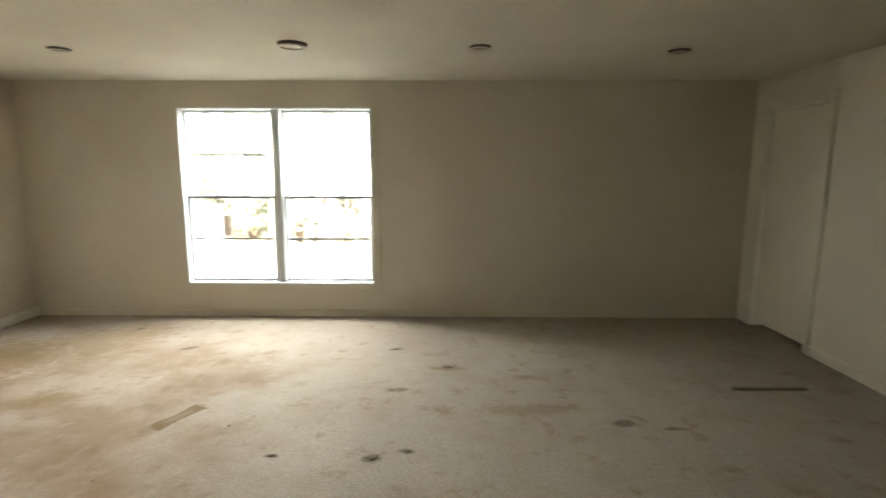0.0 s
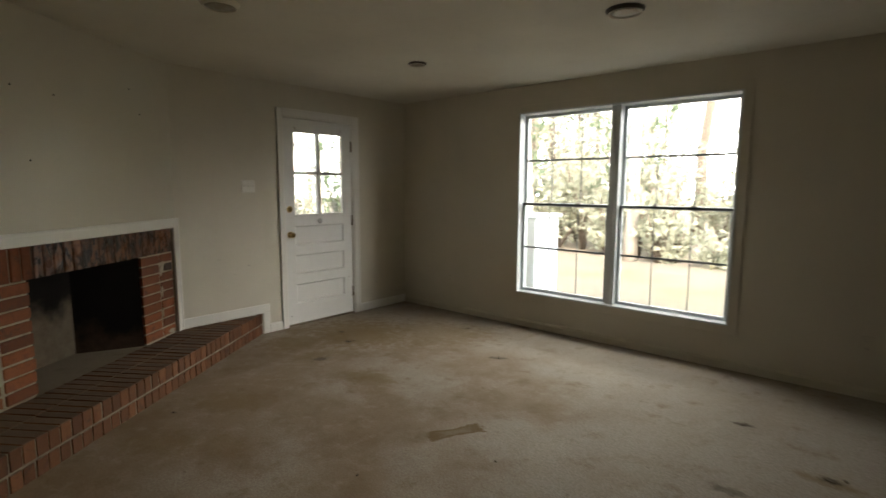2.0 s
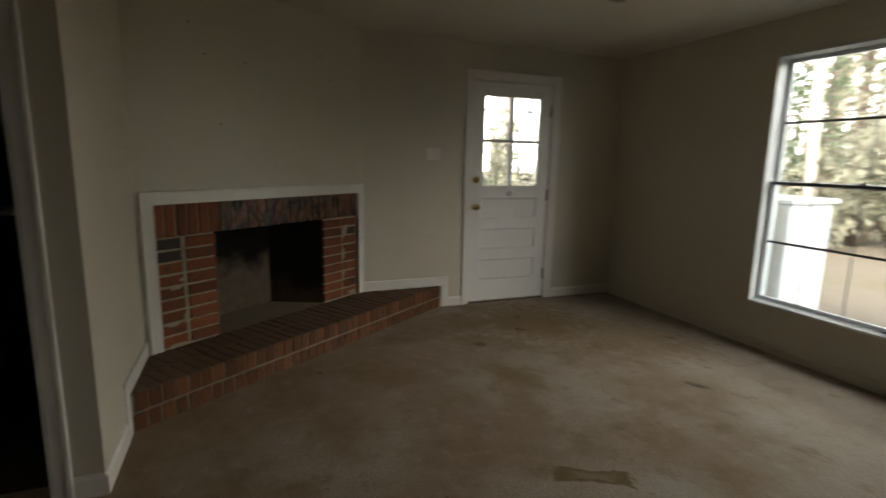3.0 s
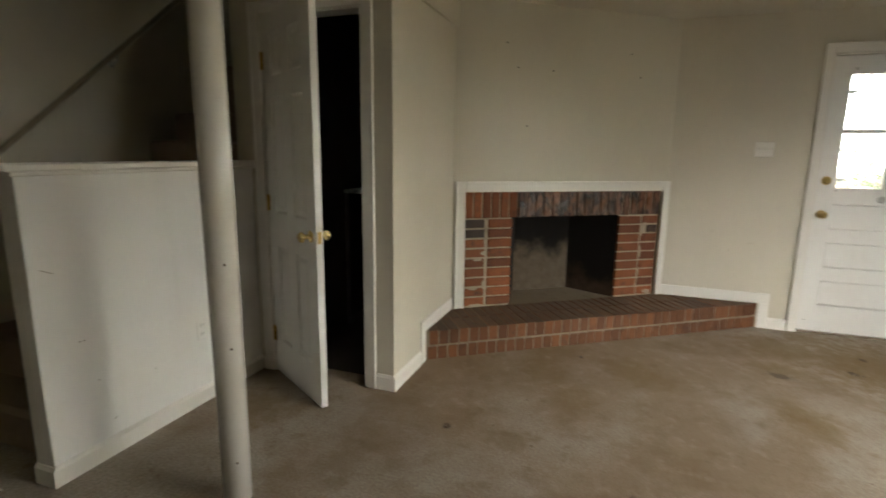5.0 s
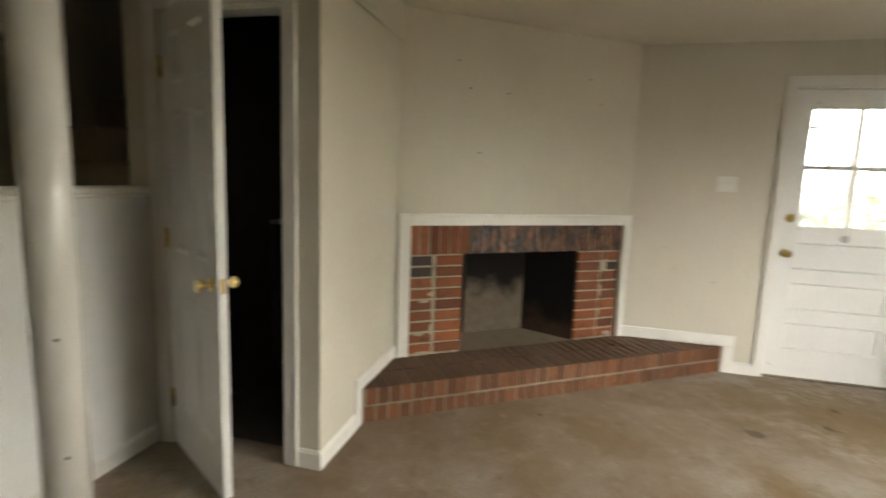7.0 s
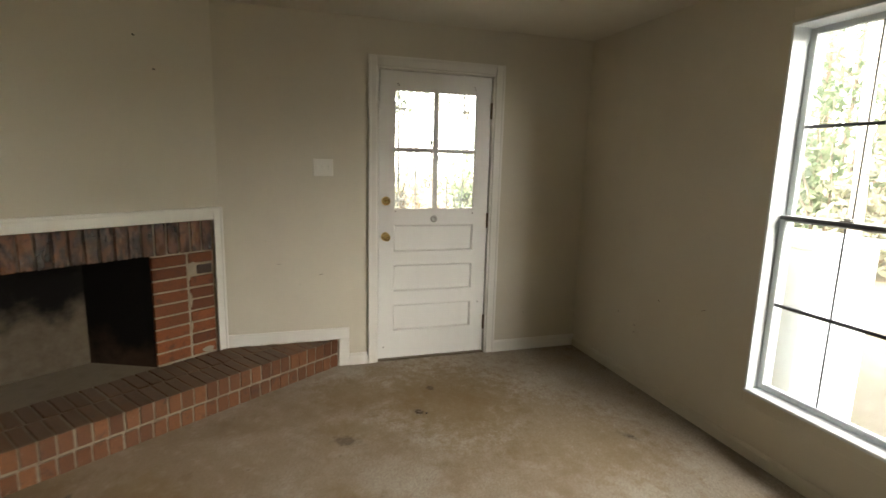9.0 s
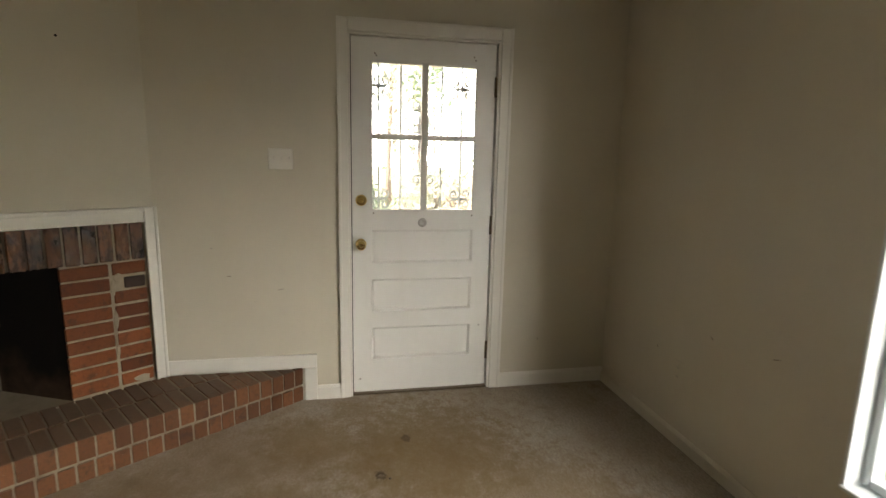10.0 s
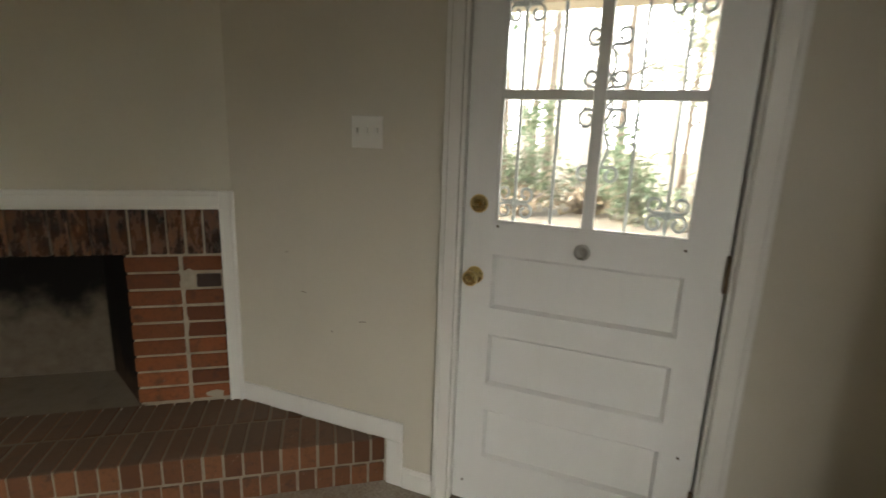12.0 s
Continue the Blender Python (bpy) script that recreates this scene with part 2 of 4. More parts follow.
FIREBOX = firebox_lining("sooty_firebrick", 0.47, 0.66, (0.190, 0.155, 0.112), (0.085, 0.063, 0.043))
FIREBOX_SIDE = firebox_lining("soot_black_firebrick", 0.16, 0.42, (0.085, 0.052, 0.033), (0.038, 0.024, 0.016))
ASH = mortar("firebox_ash", 0.75)


def plain(name, base, rough, metal=0.0, vary=0.2, scale=30.0, bump=0.1, spec=0.5):
    n = Nodes(name, rough, metal, spec)
    f = n.noise(scale, 5.0)
    n.color(n.mix(f, tuple(c * (1 - vary) for c in base), tuple(min(1.0, c * (1 + vary)) for c in base)))
    n.rough(n.ramp(f, 0.3, 0.7, max(0.02, rough - 0.1), min(1.0, rough + 0.1)))
    n.bump(n.noise(scale * 6, 3.0), bump, 0.001)
    return n.m


BRASS = plain("polished_brass", (0.83, 0.64, 0.30), 0.09, 1.0, 0.05, bump=0.0)
DARK_METAL = plain("aged_bronze", (0.16, 0.12, 0.08), 0.45, 0.8)
STEEL = plain("dull_nickel", (0.45, 0.44, 0.41), 0.35, 1.0)
IRON = plain("grey_painted_iron", (0.42, 0.43, 0.42), 0.5, 0.1)
MUNTIN = plain("dark_window_bar", (0.11, 0.12, 0.125), 0.5)
SASH = plain("grey_blue_window_metal", (0.58, 0.62, 0.64), 0.45, 0.0, 0.10)
COLUMN = paint("column_gloss_paint", (0.83, 0.805, 0.74), 0.10, dirt_amount=0.03, bump=0.0)
COLUMN.node_tree.nodes["Principled BSDF"].inputs["Coat Weight"].default_value = 0.8
PLASTIC = plain("ivory_plastic", (0.77, 0.745, 0.68), 0.16, vary=0.02, scale=6.0, bump=0.0)
DARK_HOLE = plain("dark_hole", (0.02, 0.018, 0.015), 0.9)
WOOD_DARK = plain("dark_wood", (0.12, 0.085, 0.05), 0.6, vary=0.35, scale=14.0)
RAIL_PAINT = paint("rail_paint", (0.30, 0.255, 0.19), 0.45)
LAMP_TRIM = plain("yellowed_white_metal", (0.62, 0.56, 0.46), 0.45, vary=0.06)
LAMP_DARK = plain("lamp_bronze", (0.055, 0.04, 0.028), 0.5)
LAMP_LENS = plain("lamp_lens", (0.22, 0.17, 0.115), 0.4)
CABLE = plain("white_cable", (0.66, 0.64, 0.58), 0.4, vary=0.05)
VINYL = plain("white_vinyl", (0.82, 0.83, 0.84), 0.5, vary=0.03, scale=3.0)
SOFFIT = plain("beige_soffit", (0.62, 0.54, 0.42), 0.6, vary=0.05, scale=3.0)
BARK_PALE = plain("pale_bark", (0.46, 0.40, 0.34), 0.9, vary=0.35, scale=9.0, bump=0.6)
BARK_DARK = plain("dark_bark", (0.16, 0.125, 0.095), 0.9, vary=0.4, scale=9.0, bump=0.6)
# Near-black that puts the closet's and door gap's darkness into the colour.
SHADE_BLACK = plain("closet_shade_black", (0.045, 0.034, 0.024), 0.85, vary=0.3, scale=6.0)


def leaf(name, a, b):
    n = Nodes(name, 0.7)
    own = n.add("ShaderNodeNewGeometry").outputs["Random Per Island"]
    c = n.mix(own, a, b)
    n.color(c)
    through_leaf = n.add("ShaderNodeBsdfTranslucent")
    n.link(c, through_leaf.inputs["Color"])
    both = n.t.nodes.new("ShaderNodeMixShader")
    both.inputs[0].default_value = 0.5
    n.link(n.b.outputs[0], both.inputs[1])
    n.link(through_leaf.outputs[0], both.inputs[2])
    n.link(both.outputs[0], n.t.nodes["Material Output"].inputs["Surface"])
    return n.m


LEAF_GREEN = leaf("evergreen_leaf", (0.10, 0.138, 0.078), (0.21, 0.245, 0.155))
LEAF_YELLOW = leaf("yellow_leaf", (0.26, 0.265, 0.190), (0.43, 0.415, 0.315))
LEAF_BROWN = leaf("dry_leaf", (0.30, 0.235, 0.16), (0.46, 0.37, 0.26))


def ground_material():
    n = Nodes("leaf_litter", 0.95, spec=0.1).world_pos()
    c = n.mix(n.noise(6.0, 8.0, 0.7), (0.13, 0.106, 0.078), (0.26, 0.222, 0.168))
    n.color(n.mix(n.ramp(n.noise(0.35, 5.0), 0.45, 0.7), c, (0.16, 0.145, 0.085)))
    n.bump(n.noise(25.0, 6.0, 0.7), 0.8, 0.03)
    return n.m


GROUND = ground_material()


def glass():
    n = Nodes("window_glass", 0.02)
    n.t.nodes.remove(n.b)
    clear = n.add("ShaderNodeBsdfTransparent")
    clear.inputs["Color"].default_value = (0.93, 0.95, 0.94, 1)
    gloss = n.add("ShaderNodeBsdfGlossy", Roughness=0.02)
    fresnel = n.add("ShaderNodeFresnel", IOR=1.45)
    mixer = n.t.nodes.new("ShaderNodeMixShader")
    n.link(fresnel.outputs[0], mixer.inputs[0])
    n.link(clear.outputs[0], mixer.inputs[1])
    n.link(gloss.outputs[0], mixer.inputs[2])
    n.link(mixer.outputs[0], n.t.nodes["Material Output"].inputs["Surface"])
    return n.m


GLASS = glass()


# ---- mesh tools ----
def add_box(bm, x0, y0, z0, x1, y1, z1, bevel=0.0, m=None):
    """A box between two corners, bevelled, in the frame m."""
    made = bmesh.ops.create_cube(bm, size=1.0)["verts"]
    size = Matrix.Diagonal((x1 - x0, y1 - y0, z1 - z0, 1))
    at = Matrix.Translation(((x0 + x1) / 2, (y0 + y1) / 2, (z0 + z1) / 2)) @ size
    bmesh.ops.transform(bm, matrix=at, verts=made)
    if bevel:
        edges = list({e for v in made for e in v.link_edges})
        made = bmesh.ops.bevel(bm, geom=edges, offset=bevel, segments=1, affect="EDGES", clamp_overlap=True)["verts"]
    if m is not None:
        bmesh.ops.transform(bm, matrix=m, verts=[v for v in made if v.is_valid])
    return bm


def boxes(rows, bevel=0.0, m=None):
    bm = bmesh.new()
    for row in rows:
        one = bmesh.new()
        add_box(one, *row, bevel=bevel)
        join(bm, one)
    if m is not None:
        bm.transform(m)
    return bm


def join(bm, other, m=None):
    """Moves the faces of other into bm."""
    if m is not None:
        other.transform(m)
    found = {v: bm.verts.new(v.co) for v in other.verts}
    for f in other.faces:
        g = bm.faces.new([found[v] for v in f.verts])
        g.smooth = f.smooth
    other.free()
    return bm


def add_tube(bm, points, radius, sides=8, cap=True):
    """A round bar along a line of points; radius may be one number or one for each point."""
    points = [Vector(p) for p in points]
    radii = radius if isinstance(radius, (list, tuple)) else [radius] * len(points)
    rings, side = [], None
    for k, p in enumerate(points):
        way = (points[min(k + 1, len(points) - 1)] - points[max(k - 1, 0)]).normalized()
        if side is None:
            side = way.orthogonal().normalized()
        side = (side - way * side.dot(way)).normalized()
        up = way.cross(side)
        rings.append([bm.verts.new(p + radii[k] * (math.cos(a) * side + math.sin(a) * up)) for a in (2 * math.pi * s / sides for s in range(sides))])
    for a, b in zip(rings, rings[1:]):
        for s in range(sides):
            bm.faces.new((a[s], a[(s + 1) % sides], b[(s + 1) % sides], b[s])).smooth = True
    if cap:
        bm.faces.new(rings[0][::-1])
        bm.faces.new(rings[-1])
    return bm


def add_lathe(bm, profile, m=None, sides=24):
    """Turns a profile of (radius, height) round z."""
    rings = []
    for r, z in profile:
        r = max(r, 1e-4)
        rings.append([bm.verts.new((r * math.cos(2 * math.pi * s / sides), r * math.sin(2 * math.pi * s / sides), z)) for s in range(sides)])
    for a, b in zip(rings, rings[1:]):
        for s in range(sides):
            bm.faces.new((a[s], a[(s + 1) % sides], b[(s + 1) % sides], b[s])).smooth = True
    bm.faces.new(rings[0][::-1])
    bm.faces.new(rings[-1])
    if m is not None:
        bmesh.ops.transform(bm, matrix=m, verts=[v for ring in rings for v in ring])
    return bm


def add_prism(bm, outline, z0, z1, chamfer=0.003):
    """An upright block on a convex outline (counter-clockwise), its top edge eased."""
    c = sum((Vector(p) for p in outline), Vector((0, 0))) / len(outline)
    inner = []
    for p in outline:
        off = c - Vector(p)
        inner.append(Vector(p) + off * min(0.3, chamfer * 1.6 / max(off.length, 1e-4)))
    rings = [[bm.verts.new((p[0], p[1], z)) for p in ring] for ring, z in ((outline, z0), (outline, z1 - chamfer), (inner, z1))]
    k = len(outline)
    for a, b in zip(rings, rings[1:]):
        for s in range(k):
            bm.faces.new((a[s], a[(s + 1) % k], b[(s + 1) % k], b[s]))
    bm.faces.new(rings[0][::-1])
    bm.faces.new(rings[-1])
    return bm


def clip(outline, normal, limit):
    """The part of a convex outline with normal . p <= limit."""
    out = []
    for a, b in zip(outline, outline[1:] + outline[:1]):
        da, db = (normal[0] * p[0] + normal[1] * p[1] - limit for p in (a, b))
        if da <= 0:
            out.append(a)
        if da * db < 0:
            t = da / (da - db)
            out.append((a[0] + t * (b[0] - a[0]), a[1] + t * (b[1] - a[1])))
    return out


def mesh_of(name, bm, material):
    bmesh.ops.recalc_face_normals(bm, faces=bm.faces[:])
    data = bpy.data.meshes.new(name)
    bm.to_mesh(data)
    bm.free()
    data.materials.append(material)
    return data


def part(name, bm, material, parent=None, label=""):
    ob = new(name, mesh_of(name, bm, material))
    if parent is not None:
        ob.parent = parent
    return tagged(ob, label) if label else ob


def thing(name, at, label, category, group="", turn=0.0):
    ob = new(name)
    ob.matrix_basis = pose(*at, 0, 0, turn)
    ob.empty_display_size = 0.1
    return tagged(ob, label, category, group)


def setting(name, bm, material, label, category=""):
    return tagged(part(name, bm, material), label, category, kind="structure")


# ---- the room's shell ----
WEST, EAST, NORTH, SOUTH, TOP = -2.90, 4.30, 6.785, 0.75, 2.340
JUT_X, JUT_Y, STAIR_Y = -0.865, 2.72, 1.83
WIN_X0, WIN_X1, WIN_Z0, WIN_Z1 = -1.300, 0.597, 0.338, 2.090
DOOR_Y0, DOOR_Y1, DOOR_TOP = 5.175, 6.015, 2.045
UTIL_Y0, UTIL_Y1 = 1.925, 2.55
FIRE_A, FIRE_B = Vector((-1.85, 2.715)), Vector((WEST, 4.18))
FIRE_TURN = math.degrees(math.atan2(FIRE_B.y - FIRE_A.y, FIRE_B.x - FIRE_A.x))
FIRE_LONG = (FIRE_B - FIRE_A).length
FIRE = pose(FIRE_A.x, FIRE_A.y, 0, 0, 0, FIRE_TURN)

setting("floor", boxes([(-3.06, 0.59, -0.12, 4.46, 6.90, 0.0)]), CARPET, "worn beige wall-to-wall carpet with brown stains", "carpet")
setting("ceiling", boxes([(-3.06, 1.73, TOP, 4.46, 6.90, TOP + 0.1), (0.30, 0.59, TOP, 4.46, 1.73, TOP + 0.1)]), CEILING, "flat off-white painted drywall ceiling", "ceiling")
setting("wall_north", boxes([
    (-3.06, NORTH, 0, WIN_X0, 6.90, TOP), (WIN_X1, NORTH, 0, 4.46, 6.90, TOP),
    (WIN_X0, NORTH, 0, WIN_X1, 6.90, WIN_Z0), (WIN_X0, NORTH, WIN_Z1, WIN_X1, 6.90, TOP)]), WALL, "cream painted drywall with a wide window opening", "wall")
setting("wall_west", boxes([
    (-3.06, 0.59, 0, WEST, DOOR_Y0, TOP), (-3.06, DOOR_Y1, 0, WEST, NORTH, TOP),
    (-3.06, DOOR_Y0, DOOR_TOP, WEST, DOOR_Y1, TOP)]), WALL, "cream painted drywall with a doorway to outside", "wall")
setting("wall_east", boxes([
    (EAST, 0.59, 0, 4.46, 5.80, TOP), (EAST, 6.56, 0, 4.46, NORTH, TOP), (EAST, 5.80, 2.04, 4.46, 6.56, TOP)]), WALL, "cream painted drywall in deep shade", "wall")
setting("wall_south", boxes([(-3.06, 0.59, 0, EAST, SOUTH, 4.6)]), WALL, "cream painted drywall behind the stairs", "wall")
setting("wall_closet", boxes([
    (-0.98, 1.73, 0, JUT_X, UTIL_Y0, TOP), (-0.98, UTIL_Y1, 0, JUT_X, JUT_Y, TOP), (-0.98, UTIL_Y0, 2.04, JUT_X, UTIL_Y1, TOP)]), WALL, "cream painted closet wall with a doorway", "wall")
setting("wall_beside_fireplace", boxes([(-1.98, 2.60, 0, -0.98, JUT_Y, TOP), (-2.9, 2.60, 0, -1.98, 2.64, TOP)]), WALL, "cream painted drywall beside the fireplace", "wall")
setting("wall_band", boxes([(-1.86, JUT_Y, 2.145, JUT_X, JUT_Y + 0.022, TOP)], 0.004), WALL, "shallow painted drywall band under the ceiling", "wall")
setting("wall_stair", boxes([(-2.9, 1.73, 0, -0.98, STAIR_Y, 4.6)]), WALL, "painted wall between stairs and closet", "wall")
setting("wall_stair_header", boxes([(-0.98, 1.73, 2.20, 0.43, STAIR_Y, TOP), (-0.98, 1.73, TOP + 0.1, 0.42, STAIR_Y, 4.6)]), WALL, "painted header over the stair opening", "wall")
setting("wall_stair_end", boxes([(-3.06, SOUTH, TOP, WEST, 1.73, 4.6), (0.30, SOUTH, TOP + 0.1, 0.42, 1.73, 4.6)]), WALL, "dim wall at the head of the stairs", "wall")
setting("ceiling_stair", boxes([(-3.06, 0.59, 4.6, 0.42, 1.83, 4.7)]), CEILING, "dim ceiling high over the stairs", "ceiling")
# The closet's shade is carried by this wall's near-black colour.
setting("wall_closet_back", boxes([(-2.50, STAIR_Y, 0, -2.42, 2.60, TOP)]), SHADE_BLACK, "closet back wall coloured near-black for shade", "wall")


def skirting(x, y, turn, long, high=0.085, z=0.0, coat=None):
    """A painted baseboard from (x, y), running along its own x, standing out on its -y side."""
    bm = bmesh.new()
    outline = [(0, 0), (0, -0.013), (high - 0.016, -0.013), (high - 0.006, -0.007), (high, -0.005), (high, 0)]
    rings = [[bm.verts.new((along, off, z + up)) for up, off in outline] for along in (0.0, long)]
    for k in range(len(outline)):
        j = (k + 1) % len(outline)
        bm.faces.new((rings[0][k], rings[0][j], rings[1][j], rings[1][k]))
    bm.faces.new(rings[0])
    bm.faces.new(rings[1][::-1])
    bm.transform(pose(x, y, 0, 0, 0, turn))
    return setting("baseboard", bm, coat or TRIM, "cream painted wooden baseboard with scuffs" if coat else "white painted wooden baseboard with scuffs", "baseboard")


skirting(WEST + 0.013, NORTH, 0, EAST - WEST - 0.026, 0.07, coat=WALL)
skirting(WEST, 6.085, 90, NORTH - 6.085, 0.09)
skirting(EAST, 5.74, -90, 4.97, 0.085, coat=WALL)
skirting(JUT_X, 2.617, 90, JUT_Y - 2.617, 0.09)
skirting(0.365, STAIR_Y, 180, 1.23, 0.085)
skirting(0.365, 1.73, 90, 0.10 + 0.013, 0.085)
skirting(EAST - 0.013, SOUTH, 180, 3.4, 0.085)

# Raised skirting that steps over the hearth, on both side walls.
HEARTH_HIGH, HEARTH_DEEP = 0.195, 0.425
HEARTH_R = FIRE_B.y + HEARTH_DEEP / math.sin(radians(FIRE_TURN - 90))
HEARTH_L = FIRE_A.x + HEARTH_DEEP / math.cos(radians(FIRE_TURN - 90))
skirting(WEST, HEARTH_R + 0.076, 90, 5.115 - HEARTH_R - 0.076, 0.085)
skirting(JUT_X + 0.013, JUT_Y, 180, JUT_X + 0.013 - HEARTH_L - 0.076, 0.09)
setting("baseboard_over_hearth", boxes([
    (WEST, 4.200, HEARTH_HIGH + 0.004, WEST + 0.013, HEARTH_R + 0.075, HEARTH_HIGH + 0.085),
    (WEST, HEARTH_R + 0.004, 0, WEST + 0.013, HEARTH_R + 0.075, HEARTH_HIGH + 0.004)], 0.003), TRIM, "white stepped baseboard over the brick hearth", "baseboard")
setting("baseboard_over_hearth", boxes([
    (-1.84, JUT_Y, HEARTH_HIGH + 0.004, HEARTH_L + 0.075, JUT_Y + 0.013, HEARTH_HIGH + 0.085),
    (HEARTH_L + 0.004, JUT_Y, 0, HEARTH_L + 0.075, JUT_Y + 0.013, HEARTH_HIGH + 0.004)], 0.003), TRIM, "white stepped baseboard over the brick hearth", "baseboard")

# ---- window ----
win = tagged(thing("window_1", ((WIN_X0 + WIN_X1) / 2, NORTH, 0), "wide double window with two painted sashes a side", "window"), kind="structure")
HW = (WIN_X1 - WIN_X0) / 2
part("window_casing", boxes([
    (-HW - 0.065, -0.012, WIN_Z0 - 0.065, -HW, 0, WIN_Z1 + 0.065), (HW, -0.012, WIN_Z0 - 0.065, HW + 0.065, 0, WIN_Z1 + 0.065),
    (-HW, -0.012, WIN_Z1, HW, 0, WIN_Z1 + 0.065), (-HW, -0.012, WIN_Z0 - 0.065, HW, 0, WIN_Z0)], 0.002), WALL, win, "flat cream painted casing")
part("window_jamb", boxes([
    (-HW, -0.016, WIN_Z0, -HW + 0.014, 0.15, WIN_Z1), (HW - 0.014, -0.016, WIN_Z0, HW, 0.15, WIN_Z1),
    (-HW, -0.016, WIN_Z1 - 0.014, HW, 0.15, WIN_Z1)], 0.002), SILL_PAINT, win, "white painted jamb")
part("window_sill", boxes([(-HW, -0.022, WIN_Z0, HW, 0.15, WIN_Z0 + 0.016)], 0.003), SILL_PAINT, win, "white painted sill")
part("mullion", boxes([(-0.042, 0.012, WIN_Z0 + 0.016, 0.042, 0.14, WIN_Z1 - 0.014), (-0.018, 0.004, WIN_Z0 + 0.016, 0.018, 0.014, WIN_Z1 - 0.014)], 0.003), SILL_PAINT, win, "white painted mullion")
MID = 1.216


def sash(x0, x1, z0, z1, y, skip=()):
    """One sash: its frame, the sheet of glass and a thin grille two high and three wide."""
    w = 0.028
    f = part("sash", boxes([
        (x0, y, z0, x0 + w, y + 0.026, z1), (x1 - w, y, z0, x1, y + 0.026, z1),
        (x0 + w, y, z0, x1 - w, y + 0.026, z0 + w), (x0 + w, y, z1 - w, x1 - w, y + 0.026, z1)], 0.003), SASH, win, "grey-blue painted sash")
    if z1 < 1.5:
        part("meeting_rail", boxes([(x0 + 0.002, y - 0.003, z1 - 0.020, x1 - 0.002, y, z1 - 0.002)], 0.001), MUNTIN, f, "dark meeting rail strip")
    pane = part("pane", boxes([(x0 + w - 0.004, y + 0.012, z0 + w - 0.004, x1 - w + 0.004, y + 0.016, z1 - w + 0.004)]), GLASS, f, "clear dusty glass")
    pane.visible_shadow = False
    zm = (z0 + z1) / 2
    part("muntin", boxes([(x0 + w, y + 0.004, zm - 0.0085, x1 - w, y + 0.011, zm + 0.0085)], 0.001), MUNTIN, f)
    for k in (1, 2):
        x = x0 + (x1 - x0) * k / 3
        for row, (a, b) in enumerate(((z0 + w, zm - 0.0055), (zm + 0.0055, z1 - w))):
            if (k, row) not in skip:
                part("muntin", boxes([(x - 0.004, y + 0.005, a, x + 0.004, y + 0.010, b)], 0.001), MUNTIN, f)
    return f


def sash_lock(x, y, z):
    bm = boxes([(x - 0.028, y - 0.012, z, x + 0.028, y + 0.012, z + 0.006)], 0.002)
    add_lathe(bm, [(0.012, 0), (0.012, 0.010), (0.006, 0.014)], pose(x, y, z + 0.005), 12)
    join(bm, boxes([(x - 0.004, y - 0.026, z + 0.010, x + 0.030, y - 0.014, z + 0.016)], 0.002))
    return part("sash_lock", bm, STEEL, win, "small metal sash lock")


for side, (a, b) in enumerate(((-HW + 0.016, -0.044), (0.044, HW - 0.016))):
    sash(a, b, MID - 0.012, WIN_Z1 - 0.018, 0.085, skip=((1, 1),) if side else ())
    sash(a, b, WIN_Z0 + 0.020, MID + 0.014, 0.052)
    for k in (1, 2):
        sash_lock(a + (b - a) * k / 3, 0.066, MID + 0.0145)


# ---- doors ----
def casing(parent, x0, x1, top, wide, left_wide=None, coat=None):
    """Three moulded boards round a doorway, in the door's own frame."""
    lw = left_wide or wide
    for name, row in (("door_casing", (x0 - lw, -0.016, 0, x0, 0, top + wide)), ("door_casing", (x1, -0.016, 0, x1 + wide, 0, top + wide)), ("door_casing", (x0, -0.016, top, x1, 0, top + wide))):
        bm = boxes([row], 0.004)
        a, _, c, d, _, f = row
        if d - a < f - c:
            edge = (a, -0.021, c, a + 0.018, -0.016, f) if a < 0 else (d - 0.018, -0.021, c, d, -0.016, f)
        else:
            edge = (a, -0.021, f - 0.018, d, -0.016, f)
        join(bm, boxes([edge], 0.002))
        part(name, bm, coat or TRIM, parent, "cream painted casing" if coat else "white painted casing")
    part("door_jamb", boxes([(x0, -0.004, 0, x0 + 0.012, 0.10, top), (x1 - 0.012, -0.004, 0, x1, 0.10, top), (x0 + 0.012, -0.004, top - 0.012, x1 - 0.012, 0.10, top)], 0.002), TRIM, parent, "white painted jamb")


def panel_sheet(x0, z0, x1, z1, y0, sunk=0.012, slope=0.014, raised=0.0):
    """A sunk field with a sloped moulding round it; raised: a second rise inside."""
    bm = bmesh.new()
    steps = [(0, y0), (slope, y0 + sunk)]
    if raised:
        steps += [(slope + 0.010, y0 + sunk), (slope + 0.030, y0 + sunk - raised)]
    rings = [[bm.verts.new(p) for p in ((x0 + s, y, z0 + s), (x1 - s, y, z0 + s), (x1 - s, y, z1 - s), (x0 + s, y, z1 - s))] for s, y in steps]
    for a, b in zip(rings, rings[1:]):
        for k in range(4):
            bm.faces.new((a[k], a[(k + 1) % 4], b[(k + 1) % 4], b[k]))
    bm.faces.new(rings[-1])
    back = [bm.verts.new((v.co.x, y0 + 0.022, v.co.z)) for v in rings[0]]
    for k in range(4):
        bm.faces.new((rings[0][k], back[k], back[(k + 1) % 4], rings[0][(k + 1) % 4]))
    bm.faces.new(back[::-1])
    return bm


